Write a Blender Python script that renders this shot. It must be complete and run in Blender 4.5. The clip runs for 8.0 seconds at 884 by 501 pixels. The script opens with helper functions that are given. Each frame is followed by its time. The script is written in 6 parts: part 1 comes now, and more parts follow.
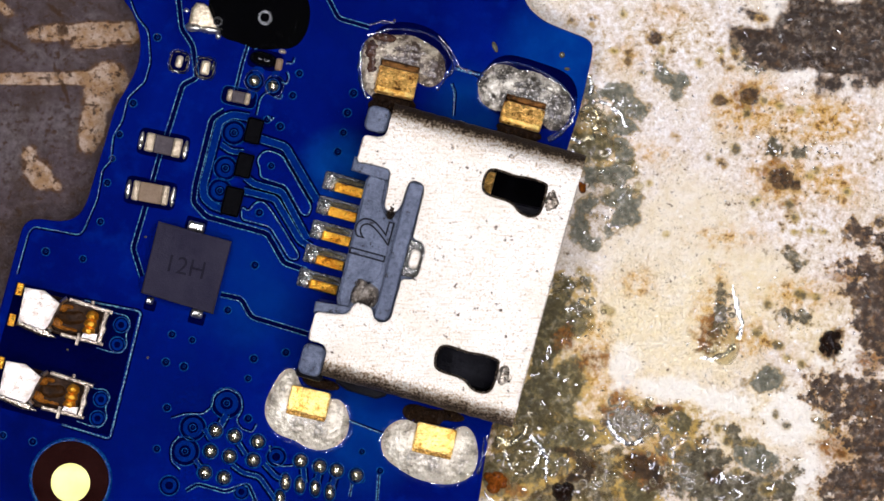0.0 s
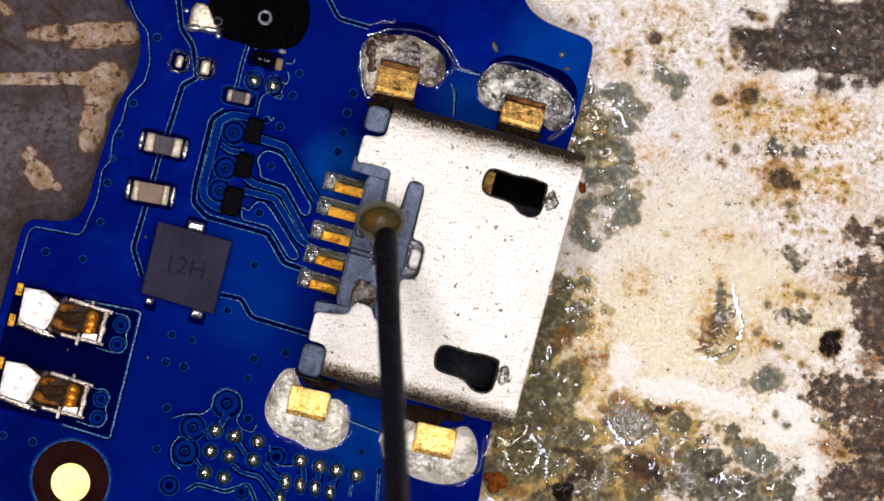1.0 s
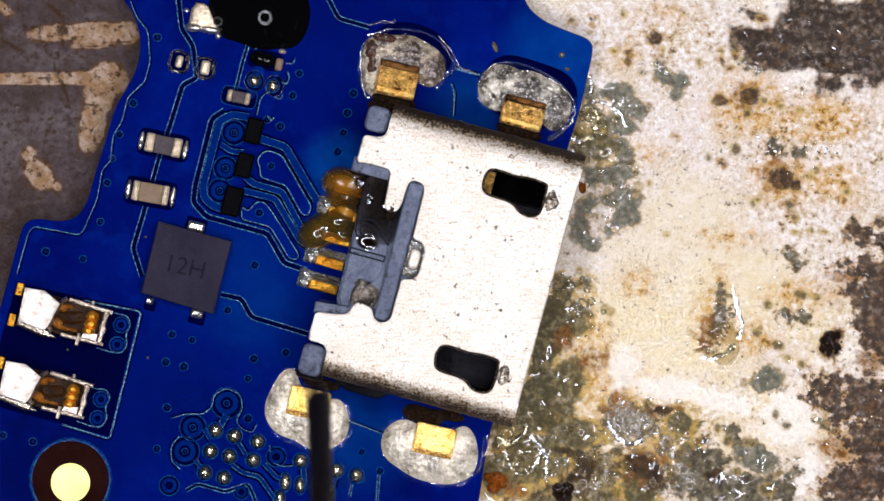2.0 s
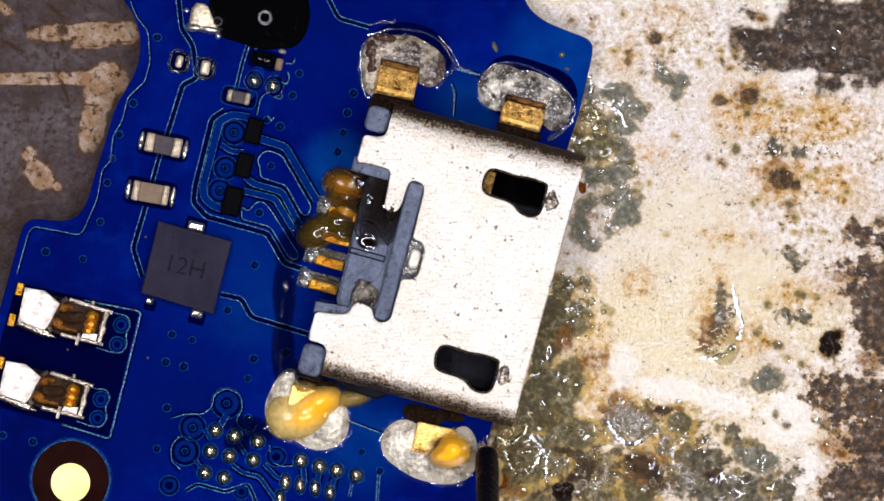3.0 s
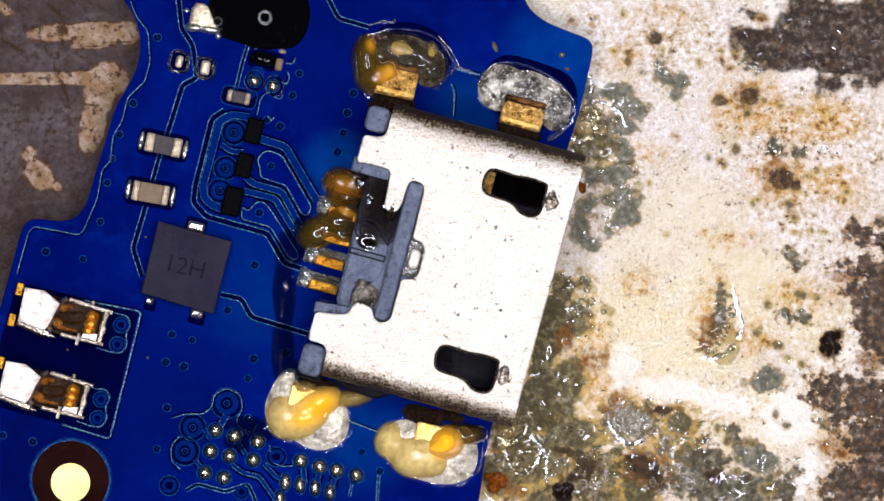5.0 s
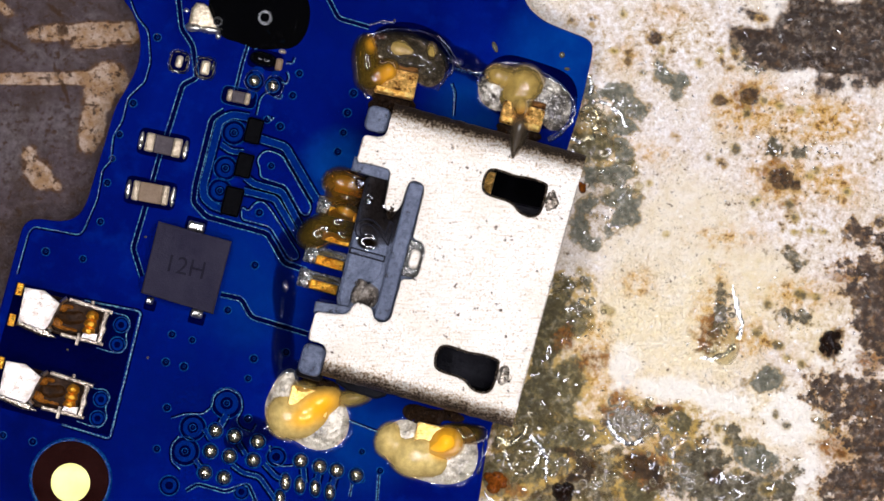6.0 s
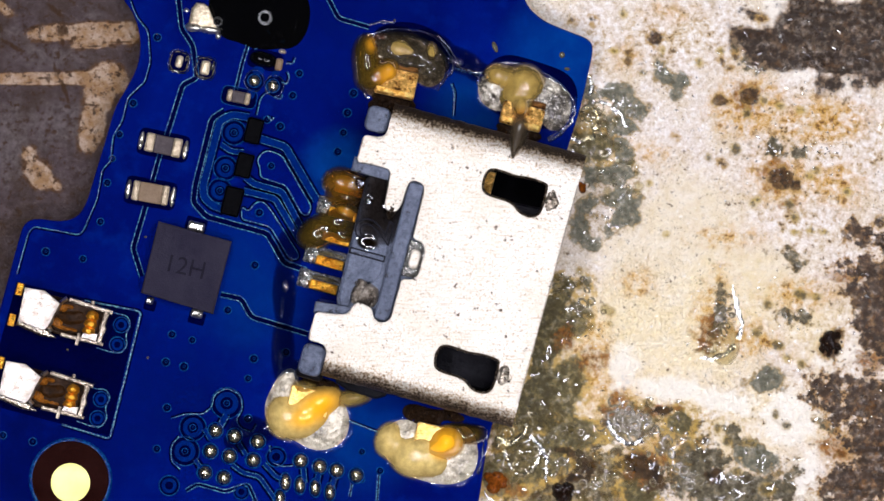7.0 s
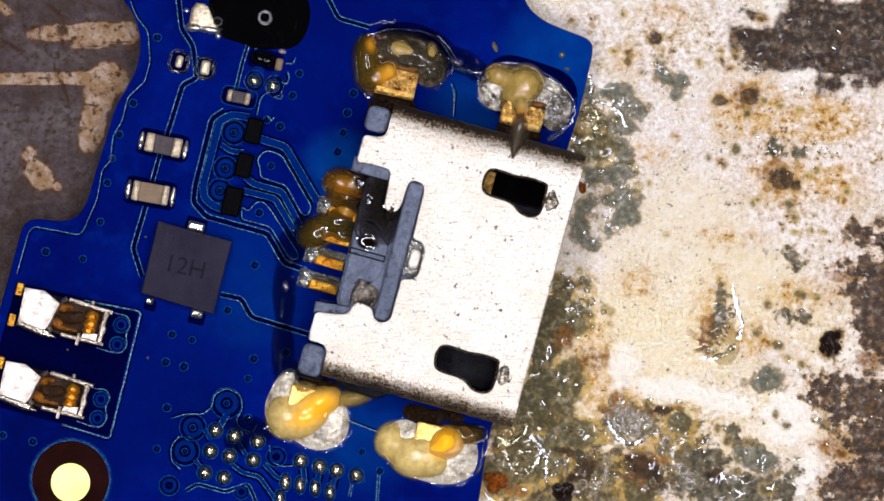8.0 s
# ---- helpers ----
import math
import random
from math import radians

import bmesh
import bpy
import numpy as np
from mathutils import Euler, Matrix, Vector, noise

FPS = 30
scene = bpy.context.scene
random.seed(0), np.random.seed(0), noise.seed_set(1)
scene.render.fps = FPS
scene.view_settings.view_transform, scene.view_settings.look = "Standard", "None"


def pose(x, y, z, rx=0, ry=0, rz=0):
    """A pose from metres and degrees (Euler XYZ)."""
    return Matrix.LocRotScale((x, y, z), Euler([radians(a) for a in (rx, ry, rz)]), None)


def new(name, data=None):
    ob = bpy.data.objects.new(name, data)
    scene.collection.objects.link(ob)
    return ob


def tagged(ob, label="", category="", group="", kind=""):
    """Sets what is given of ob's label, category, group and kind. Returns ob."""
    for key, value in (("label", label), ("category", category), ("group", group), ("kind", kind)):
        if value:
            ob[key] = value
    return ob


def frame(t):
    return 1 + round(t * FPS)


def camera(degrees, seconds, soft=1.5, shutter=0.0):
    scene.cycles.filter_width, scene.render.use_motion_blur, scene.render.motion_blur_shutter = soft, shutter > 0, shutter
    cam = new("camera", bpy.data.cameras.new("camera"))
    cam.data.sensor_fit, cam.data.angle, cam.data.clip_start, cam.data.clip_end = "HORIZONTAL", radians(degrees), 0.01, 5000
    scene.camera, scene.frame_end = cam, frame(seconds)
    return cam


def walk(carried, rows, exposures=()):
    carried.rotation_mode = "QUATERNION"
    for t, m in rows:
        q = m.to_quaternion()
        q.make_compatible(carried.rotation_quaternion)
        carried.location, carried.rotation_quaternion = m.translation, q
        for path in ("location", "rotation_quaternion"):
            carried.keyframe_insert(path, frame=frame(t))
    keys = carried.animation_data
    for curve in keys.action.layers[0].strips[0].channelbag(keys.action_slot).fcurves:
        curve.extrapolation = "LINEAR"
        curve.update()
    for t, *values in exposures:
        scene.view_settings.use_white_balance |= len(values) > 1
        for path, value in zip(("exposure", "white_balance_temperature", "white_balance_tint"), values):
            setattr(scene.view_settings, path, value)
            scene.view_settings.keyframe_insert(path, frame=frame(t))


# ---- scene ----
U = 1.5e-5          # one step of the plan grid, in metres
HEIGHT = 0.11       # microscope lens over the top face of the board
cam = camera(12.205, 8.0, soft=1.4, shutter=0.5)
cam.data.dof.use_dof = True
cam.data.dof.focus_distance = HEIGHT - 0.0008
cam.data.dof.aperture_fstop = 80.0
EYE = pose(0, 0, HEIGHT)
walk(cam, [(0.0, EYE), (8.0, EYE)], [(0.0, 0.0, 6500, 10), (3.8, 0.0, 6500, 10), (4.2, 0.12, 6250, 10), (4.7, 0.12, 6250, 10), (5.3, 0.0, 6500, 10), (8.0, 0.0, 6500, 10)])

# ---- light: a ring lamp round the lens, and a dim room ----
world = bpy.data.worlds.new("room")
scene.world = world
world.use_nodes = True
world.node_tree.nodes["Background"].inputs[0].default_value = (0.85, 0.92, 1.0, 1)
world.node_tree.nodes["Background"].inputs[1].default_value = 0.02
RING_POWER = 97.0
RING_RADIUS = 0.040
RING_AT = (0.006, -0.006)
scene.view_settings.exposure = 0.0


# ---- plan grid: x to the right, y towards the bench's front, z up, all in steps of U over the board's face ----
def P(x, y, z=0.0):
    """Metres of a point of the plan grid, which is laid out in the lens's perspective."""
    k = 1.0 - z * U / HEIGHT
    return Vector(((x - 784.0) * U * k, (444.0 - y) * U * k, z * U))


def thing(name, x, y, z, label, category, group="", kind=""):
    ob = new(name)
    ob.empty_display_size = 0.001
    ob.location = P(x, y, z)
    return tagged(ob, label, category, group, kind)


def to_mesh(bm, origin, name, material, smooth=40):
    """The bmesh, given on the plan grid, as a mesh in metres round its origin."""
    for v in bm.verts:
        v.co.y = -v.co.y
    bmesh.ops.recalc_face_normals(bm, faces=bm.faces[:])
    if any(len(e.link_faces) < 2 for e in bm.edges):
        if sum(f.normal.z * f.calc_area() for f in bm.faces) < 0:
            bmesh.ops.reverse_faces(bm, faces=bm.faces[:])
    for v in bm.verts:
        v.co = P(v.co.x, -v.co.y, v.co.z) - origin
    me = bpy.data.meshes.new(name)
    bm.to_mesh(me)
    bm.free()
    for m in (material if isinstance(material, (list, tuple)) else [material]):
        me.materials.append(m)
    me.set_sharp_from_angle(angle=radians(smooth))
    for p in me.polygons:
        p.use_smooth = abs(p.normal.z) < 0.9998
    return me


def world_of(ob):
    v = Vector(ob.location)
    while ob.parent:
        ob = ob.parent
        v += ob.location
    return v


def part(name, bm, material, parent, label="", smooth=40, kind=""):
    """One mesh of its own under a thing or a part."""
    ob = new(name, to_mesh(bm, world_of(parent), name, material, smooth))
    ob.parent = parent
    return tagged(ob, label=label, kind=kind)


def whole(name, bm, x, y, z, material, label, category, group="", kind="", smooth=40):
    """A top-level thing that is one mesh, with its origin at its base."""
    o = P(x, y, z)
    ob = new(name, to_mesh(bm, o, name, material, smooth))
    ob.location = o
    if category in ("flux", "drop"):
        # how deep the resin is, for its tint
        deep = ob.data.attributes.new("depth", "FLOAT", "POINT")
        deep.data.foreach_set("value", [max(0.0, v.co.z / U) for v in ob.data.vertices])
    return tagged(ob, label, category, group, kind)


def piece(name, mesh, parent, x, y, z, turn=0.0, size=1.0):
    """A repeat that shares its mesh."""
    ob = new(name, mesh)
    ob.parent = parent
    ob.location = P(x, y, z) - world_of(parent)
    ob.rotation_euler = (0, 0, radians(-turn))
    ob.scale = (size, size, size)
    return ob


# ---- shapes ----
def turned(x, y, deg):
    c, s = math.cos(radians(deg)), math.sin(radians(deg))
    return x * c - y * s, x * s + y * c


def rect(cx, cy, w, h, deg=15.2, r=0.0, n=3):
    """A rectangle, turned clockwise, with rounded corners."""
    out = []
    r = min(r, w / 2 - 0.01, h / 2 - 0.01)
    for sx, sy, a0 in ((1, 1, 0), (-1, 1, 90), (-1, -1, 180), (1, -1, 270)):
        for i in range(n + 1 if r > 0 else 1):
            a = radians(a0 + 90 * i / n)
            px = sx * (w / 2 - r) + (r * math.cos(a) if r > 0 else 0)
            py = sy * (h / 2 - r) + (r * math.sin(a) if r > 0 else 0)
            x, y = turned(px, py, deg)
            out.append((cx + x, cy + y))
    return out


def oval(cx, cy, rx, ry, deg=0.0, n=24):
    out = []
    for i in range(n):
        x, y = turned(rx * math.cos(math.tau * i / n), ry * math.sin(math.tau * i / n), deg)
        out.append((cx + x, cy + y))
    return out


def rounded(pts, closed=True, times=2, cut=16.0):
    """Corners cut twice, which rounds them; cut: how far from a corner at most."""
    for _ in range(times):
        out = []
        n = len(pts)
        for i in range(n if closed else n - 1):
            (x0, y0), (x1, y1) = pts[i], pts[(i + 1) % n]
            k = min(.25, cut / max(math.hypot(x1 - x0, y1 - y0), 1e-6))
            out += [(x0 + (x1 - x0) * k, y0 + (y1 - y0) * k), (x1 - (x1 - x0) * k, y1 - (y1 - y0) * k)]
        pts = out if closed else [pts[0]] + out + [pts[-1]]
        cut /= 3
    return pts


def inset(pts, d):
    n, out = len(pts), []
    area = sum(pts[i][0] * pts[(i + 1) % n][1] - pts[(i + 1) % n][0] * pts[i][1] for i in range(n))
    s = 1 if area > 0 else -1
    for i in range(n):
        (ax, ay), (bx, by), (cx, cy) = pts[i - 1], pts[i], pts[(i + 1) % n]
        t0, t1 = Vector((bx - ax, by - ay)), Vector((cx - bx, cy - by))
        if t0.length < 1e-6 or t1.length < 1e-6:
            out.append((bx, by))
            continue
        t0.normalize(), t1.normalize()
        m = Vector((-t0.y - t1.y, t0.x + t1.x))
        k = max(m.length_squared / 2, 0.5)
        out.append((bx + s * d * m.x / k, by + s * d * m.y / k))
    return out


def slab(bm, pts, z0, z1, bev=0.0, mi=0, tilt=None):
    """A plate of that outline with a rounded upper edge. tilt(x, y) lifts its points."""
    rings = [(0, z0), (0, z1 - bev)]
    if bev > 0:
        rings += [(bev * .3, z1 - bev * .3), (bev, z1)]
    loops = []
    for d, z in rings:
        loops.append([bm.verts.new((x, y, z + (tilt(x, y) if tilt else 0))) for x, y in (inset(pts, d) if d else pts)])
    n = len(pts)
    for a, b in zip(loops, loops[1:]):
        for i in range(n):
            bm.faces.new((a[i], a[(i + 1) % n], b[(i + 1) % n], b[i])).material_index = mi
    top = bm.faces.new(loops[-1])
    low = bm.faces.new(loops[0][::-1])
    top.material_index = low.material_index = mi
    bmesh.ops.triangulate(bm, faces=[top, low])
    return bm


def plate(pts, z0, z1, bev=0.0, tilt=None):
    return slab(bmesh.new(), pts, z0, z1, bev, 0, tilt)


def pierced(loops, z0, z1, bev=1.0):
    """A plate with holes: the first loop is its outline."""
    cu = bpy.data.curves.new("outline", "CURVE")
    cu.dimensions, cu.fill_mode = "2D", "BOTH"
    cu.extrude, cu.bevel_depth, cu.offset, cu.bevel_resolution = (z1 - z0) / 2 - bev, bev, -bev, 1
    for pts in loops:
        sp = cu.splines.new("POLY")
        sp.points.add(len(pts) - 1)
        sp.use_cyclic_u = True
        for p, (x, y) in zip(sp.points, pts):
            p.co = (x, y, 0, 1)
    ob = new("outline", cu)
    me = bpy.data.meshes.new_from_object(ob.evaluated_get(bpy.context.evaluated_depsgraph_get()))
    bm = bmesh.new()
    bm.from_mesh(me)
    bpy.data.objects.remove(ob), bpy.data.curves.remove(cu), bpy.data.meshes.remove(me)
    bmesh.ops.remove_doubles(bm, verts=bm.verts[:], dist=0.02)
    for v in bm.verts:
        v.co.z += (z0 + z1) / 2
    return bm


def letters(text, x, y, z, size, deg, tube=0.0):
    """Words in the built-in font on the plan: flat, or as an outline of raised lines."""
    cu = bpy.data.curves.new("letters", "FONT")
    cu.body, cu.size, cu.align_x, cu.align_y = text, size, "CENTER", "CENTER"
    cu.extrude = 0.6
    if tube:
        cu.fill_mode, cu.bevel_depth, cu.extrude = "NONE", tube, 0
    ob = new("letters", cu)
    me = bpy.data.meshes.new_from_object(ob.evaluated_get(bpy.context.evaluated_depsgraph_get()))
    bm = bmesh.new()
    bm.from_mesh(me)
    bpy.data.objects.remove(ob), bpy.data.curves.remove(cu), bpy.data.meshes.remove(me)
    for v in bm.verts:
        px, py = turned(v.co.x, -v.co.y, deg)
        v.co = (x + px, y + py, z + v.co.z)
    return bm


def sweep(bm, pts, profile, closed=False):
    """A band along a line. profile: (offset, z, material) from side to side."""
    n = len(pts)
    rows = []
    for i in range(n):
        a = pts[i - 1] if (i or closed) else pts[i]
        b = pts[(i + 1) % n] if (i < n - 1 or closed) else pts[i]
        t = Vector((b[0] - a[0], b[1] - a[1]))
        t = t.normalized() if t.length else Vector((1, 0))
        rows.append([bm.verts.new((pts[i][0] - t.y * d, pts[i][1] + t.x * d, z)) for d, z, _ in profile])
    for i in range(n if closed else n - 1):
        a, b = rows[i], rows[(i + 1) % n]
        for j in range(len(profile) - 1):
            bm.faces.new((a[j], a[j + 1], b[j + 1], b[j])).material_index = profile[j + 1][2]
    return bm


def lathe(profile, x=0.0, y=0.0, n=20, mi=0):
    """A turned body: profile of (radius, z) from bottom to top."""
    bm = bmesh.new()
    loops = [[bm.verts.new((x + r * math.cos(math.tau * i / n), y + r * math.sin(math.tau * i / n), z)) for i in range(n)]
             for r, z in profile]
    for a, b in zip(loops, loops[1:]):
        for i in range(n):
            bm.faces.new((a[i], a[(i + 1) % n], b[(i + 1) % n], b[i])).material_index = mi
    bm.faces.new(loops[0][::-1]), bm.faces.new(loops[-1])
    return bm


def lump(lobes, z0, step=3.0, rough=0.0, grain=12.0, melt=6.0, sink=6.0, seed=0.0, bulge=3.0):
    """A poured or melted body: the soft union of domes (x, y, rx, ry, turn, height)."""
    x0 = min(l[0] - max(l[2], l[3]) for l in lobes) - 2 * step
    x1 = max(l[0] + max(l[2], l[3]) for l in lobes) + 2 * step
    y0 = min(l[1] - max(l[2], l[3]) for l in lobes) - 2 * step
    y1 = max(l[1] + max(l[2], l[3]) for l in lobes) + 2 * step
    nx, ny = int((x1 - x0) / step) + 1, int((y1 - y0) / step) + 1
    X, Y = np.meshgrid(x0 + step * np.arange(nx), y0 + step * np.arange(ny))
    total = np.zeros(X.shape)
    for x, y, rx, ry, deg, h in lobes:
        c, s = math.cos(radians(deg)), math.sin(radians(deg))
        dx, dy = X - x, Y - y
        cap = h * (1 - np.hypot((dx * c + dy * s) / rx, (dy * c - dx * s) / ry) ** bulge)
        total += np.exp(np.clip(cap, -60, 200) / melt)
    Z = melt * np.log(total)
    bm = bmesh.new()
    verts = {}
    for j in range(ny - 1):
        for i in range(nx - 1):
            if Z[j:j + 2, i:i + 2].max() <= -sink * 0.3:
                continue
            quad = []
            for a, b in ((j, i), (j, i + 1), (j + 1, i + 1), (j + 1, i)):
                if (a, b) not in verts:
                    z = Z[a, b]
                    if rough:
                        v = Vector((X[a, b] / grain, Y[a, b] / grain, seed))
                        z += rough * (noise.noise(v) + 0.5 * noise.noise(v * 2.7)) * min(1, max(z, 0) / 3)
                    verts[a, b] = bm.verts.new((X[a, b], Y[a, b], z0 + max(z, -sink)))
                quad.append(verts[a, b])
            bm.faces.new(quad)
    edge = [e for e in bm.edges if len(e.link_faces) == 1]
    low = bmesh.ops.extrude_edge_only(bm, edges=edge)["geom"]
    for v in low:
        if isinstance(v, bmesh.types.BMVert):
            v.co.z = z0 - sink - 1
    bmesh.ops.holes_fill(bm, edges=[e for e in bm.edges if len(e.link_faces) == 1], sides=0)
    return bm


# ---- materials ----
def nodes_of(name):
    m = bpy.data.materials.new(name)
    m.use_nodes = True
    return m, m.node_tree, m.node_tree.nodes["Principled BSDF"]


def noise_at(nt, size, detail=4.0, rough=0.6, where=None):
    """Noise with features of that many grid steps."""
    n = nt.nodes.new("ShaderNodeTexNoise")
    n.inputs["Scale"].default_value = 1.0 / (size * U)
    n.inputs["Detail"].default_value = detail
    n.inputs["Roughness"].default_value = rough
    if where is None:
        where = nt.nodes.new("ShaderNodeTexCoord").outputs["Object"]
    nt.links.new(where, n.inputs["Vector"])
    return n.outputs["Fac"]


def ramp(nt, fac, stops):
    r = nt.nodes.new("ShaderNodeValToRGB")
    while len(r.color_ramp.elements) < len(stops):
        r.color_ramp.elements.new(0.5)
    for e, (at, c) in zip(r.color_ramp.elements, stops):
        e.position, e.color = at, (c, c, c, 1) if isinstance(c, (int, float)) else (*c, 1)
    nt.links.new(fac, r.inputs[0])
    return r.outputs[0]


def mix(nt, fac, a, b, blend="MIX"):
    m = nt.nodes.new("ShaderNodeMix")
    m.data_type, m.blend_type = "RGBA", blend
    for k, v in ((0, fac), (6, a), (7, b)):
        if isinstance(v, (int, float)):
            m.inputs[k].default_value = v
        elif isinstance(v, tuple):
            m.inputs[k].default_value = (*v, 1)
        else:
            nt.links.new(v, m.inputs[k])
    return m.outputs[2]


def relief(nt, bsdf, height, depth, strength=1.0):
    """Fine relief; depth in grid steps."""
    b = nt.nodes.new("ShaderNodeBump")
    b.inputs["Strength"].default_value = strength
    b.inputs["Distance"].default_value = depth * U
    nt.links.new(height, b.inputs["Height"])
    nt.links.new(b.outputs[0], bsdf.inputs["Normal"])


def wet_coat(nt, bsdf, weight, size, depth, rough=0.05, where=None):
    """A clear wet skin that runs over the fine relief in soft swells; size and depth in grid steps."""
    b = nt.nodes.new("ShaderNodeBump")
    b.inputs["Distance"].default_value = depth * U
    nt.links.new(noise_at(nt, size, 0.6, 0.4, where), b.inputs["Height"])
    nt.links.new(b.outputs[0], bsdf.inputs["Coat Normal"])
    bsdf.inputs["Coat Roughness"].default_value = rough
    if isinstance(weight, (int, float)):
        bsdf.inputs["Coat Weight"].default_value = weight
    else:
        nt.links.new(weight, bsdf.inputs["Coat Weight"])


def surface(name, colour, dark, rough=0.4, metal=0.0, size=30.0, fine=4.0, bump=0.5, specks=0.0, speck=(0.03, 0.02, 0.015),
            speck_size=6.0, spec=0.5, rough_var=0.15):
    """A worn surface: two colours mixed at two scales, fine relief and dark specks."""
    m, nt, b = nodes_of(name)
    big, small = noise_at(nt, size), noise_at(nt, fine, 3)
    col = mix(nt, ramp(nt, big, [(0.35, 0.0), (0.7, 1.0)]), colour, dark)
    col = mix(nt, 0.35, col, mix(nt, ramp(nt, small, [(0.35, 0.0), (0.65, 1.0)]), colour, dark))
    if specks:
        s = noise_at(nt, speck_size, 3, 0.7)
        col = mix(nt, ramp(nt, s, [(0.72 - specks * 0.12, 0.0), (0.78 - specks * 0.1, 1.0)]), col, speck)
    nt.links.new(col, b.inputs["Base Color"])
    r = ramp(nt, big, [(0.3, max(rough - rough_var, 0.03)), (0.7, min(rough + rough_var, 1.0))])
    nt.links.new(r, b.inputs["Roughness"])
    b.inputs["Metallic"].default_value = metal
    b.inputs["Specular IOR Level"].default_value = spec
    if bump:
        relief(nt, b, small, bump)
    return m


def clear(name, tint, body, thick, gloss=0.05, wave=0.6, cloud=26.0, amber=None, shine=1.0):
    """A wet resin that tints and clouds what lies under it the more, the deeper it is, with a shiny skin."""
    m, nt, b = nodes_of(name)
    nt.nodes.remove(b)
    out = nt.nodes["Material Output"]
    t = nt.nodes.new("ShaderNodeBsdfTransparent")
    d = nt.nodes.new("ShaderNodeBsdfDiffuse")
    g = nt.nodes.new("ShaderNodeBsdfGlossy")
    f = nt.nodes.new("ShaderNodeFresnel")
    f.inputs["IOR"].default_value = 1.5
    g.inputs["Roughness"].default_value = gloss
    deep = nt.nodes.new("ShaderNodeAttribute")
    deep.attribute_name = "depth"

    def soaked(length):
        k = nt.nodes.new("ShaderNodeMath")
        k.operation = "MULTIPLY"
        k.inputs[1].default_value = -1.0 / length
        e = nt.nodes.new("ShaderNodeMath")
        e.operation = "EXPONENT"
        r = nt.nodes.new("ShaderNodeMath")
        r.operation = "SUBTRACT"
        r.inputs[0].default_value = 1.0
        nt.links.new(deep.outputs["Fac"], k.inputs[0])
        nt.links.new(k.outputs[0], e.inputs[0]), nt.links.new(e.outputs[0], r.inputs[1])
        return r.outputs[0]
    n = noise_at(nt, cloud, 3)
    nt.links.new(mix(nt, soaked(thick[0]), (1, 1, 1), tint), t.inputs[0])
    milk = mix(nt, ramp(nt, n, [(0.3, 0.0), (0.7, 1.0)]), body, tuple(c * 0.6 for c in body))
    if amber:
        # a lump of clearer amber resin within
        lump_in = nt.nodes.new("ShaderNodeAttribute")
        lump_in.attribute_name = "heart"
        milk = mix(nt, lump_in.outputs["Fac"], milk, amber)
    nt.links.new(milk, d.inputs[0])
    a, s = nt.nodes.new("ShaderNodeMixShader"), nt.nodes.new("ShaderNodeMixShader")
    nt.links.new(soaked(thick[1]), a.inputs[0])
    nt.links.new(t.outputs[0], a.inputs[1]), nt.links.new(d.outputs[0], a.inputs[2])
    w, k = nt.nodes.new("ShaderNodeMath"), nt.nodes.new("ShaderNodeMath")
    w.operation, k.operation = "MINIMUM", "MULTIPLY"
    w.inputs[1].default_value, k.inputs[1].default_value = 0.35, shine
    nt.links.new(f.outputs[0], w.inputs[0]), nt.links.new(w.outputs[0], k.inputs[0]), nt.links.new(k.outputs[0], s.inputs[0])
    nt.links.new(a.outputs[0], s.inputs[1]), nt.links.new(g.outputs[0], s.inputs[2])
    nt.links.new(s.outputs[0], out.inputs[0])
    bump = nt.nodes.new("ShaderNodeBump")
    bump.inputs["Distance"].default_value = wave * U
    bump.inputs["Strength"].default_value = 0.6
    nt.links.new(noise_at(nt, 30, 1), bump.inputs["Height"])
    nt.links.new(bump.outputs[0], g.inputs["Normal"]), nt.links.new(bump.outputs[0], f.inputs["Normal"])
    return m


def solder_mask(name, colour, dark, smear, fields=()):
    """Glossy blue lacquer, cloudy over the copper, with faint smears and dust."""
    m, nt, b = nodes_of(name)
    big, mid, fine = noise_at(nt, 170, 4, 0.55), noise_at(nt, 46, 4, 0.6), noise_at(nt, 5, 3, 0.6)
    col = mix(nt, ramp(nt, big, [(0.36, 0.0), (0.66, 1.0)]), colour, dark)
    col = mix(nt, ramp(nt, mid, [(0.52, 0.0), (0.74, 0.55)]), col, smear)
    col = mix(nt, ramp(nt, fine, [(0.64, 0.0), (0.74, 0.5)]), col, smear)
    col = mix(nt, ramp(nt, fine, [(0.28, 0.35), (0.42, 0.0)]), col, dark)
    # lighter and darker fields: the board's uneven light painted into the lacquer
    at = nt.nodes.new("ShaderNodeTexCoord").outputs["Object"]
    for x, y, r, tint, much in fields:
        mp, g = nt.nodes.new("ShaderNodeMapping"), nt.nodes.new("ShaderNodeTexGradient")
        g.gradient_type = "SPHERICAL"
        k = 1.0 / (r * U)
        mp.inputs["Scale"].default_value = (k, k, 0.0)
        mp.inputs["Location"].default_value = (-(x - 560) * U * k, (y - 444) * U * k, 0.0)
        nt.links.new(at, mp.inputs["Vector"]), nt.links.new(mp.outputs[0], g.inputs["Vector"])
        col = mix(nt, mix(nt, 1.0, ramp(nt, g.outputs["Fac"], [(0.0, 0.0), (0.7, much)]), ramp(nt, mid, [(0.30, 0.5), (0.62, 1.0)]), "MULTIPLY"), col, tint)
    nt.links.new(col, b.inputs["Base Color"])
    b.inputs["Roughness"].default_value = 0.04
    b.inputs["Specular IOR Level"].default_value = 0.14
    return m


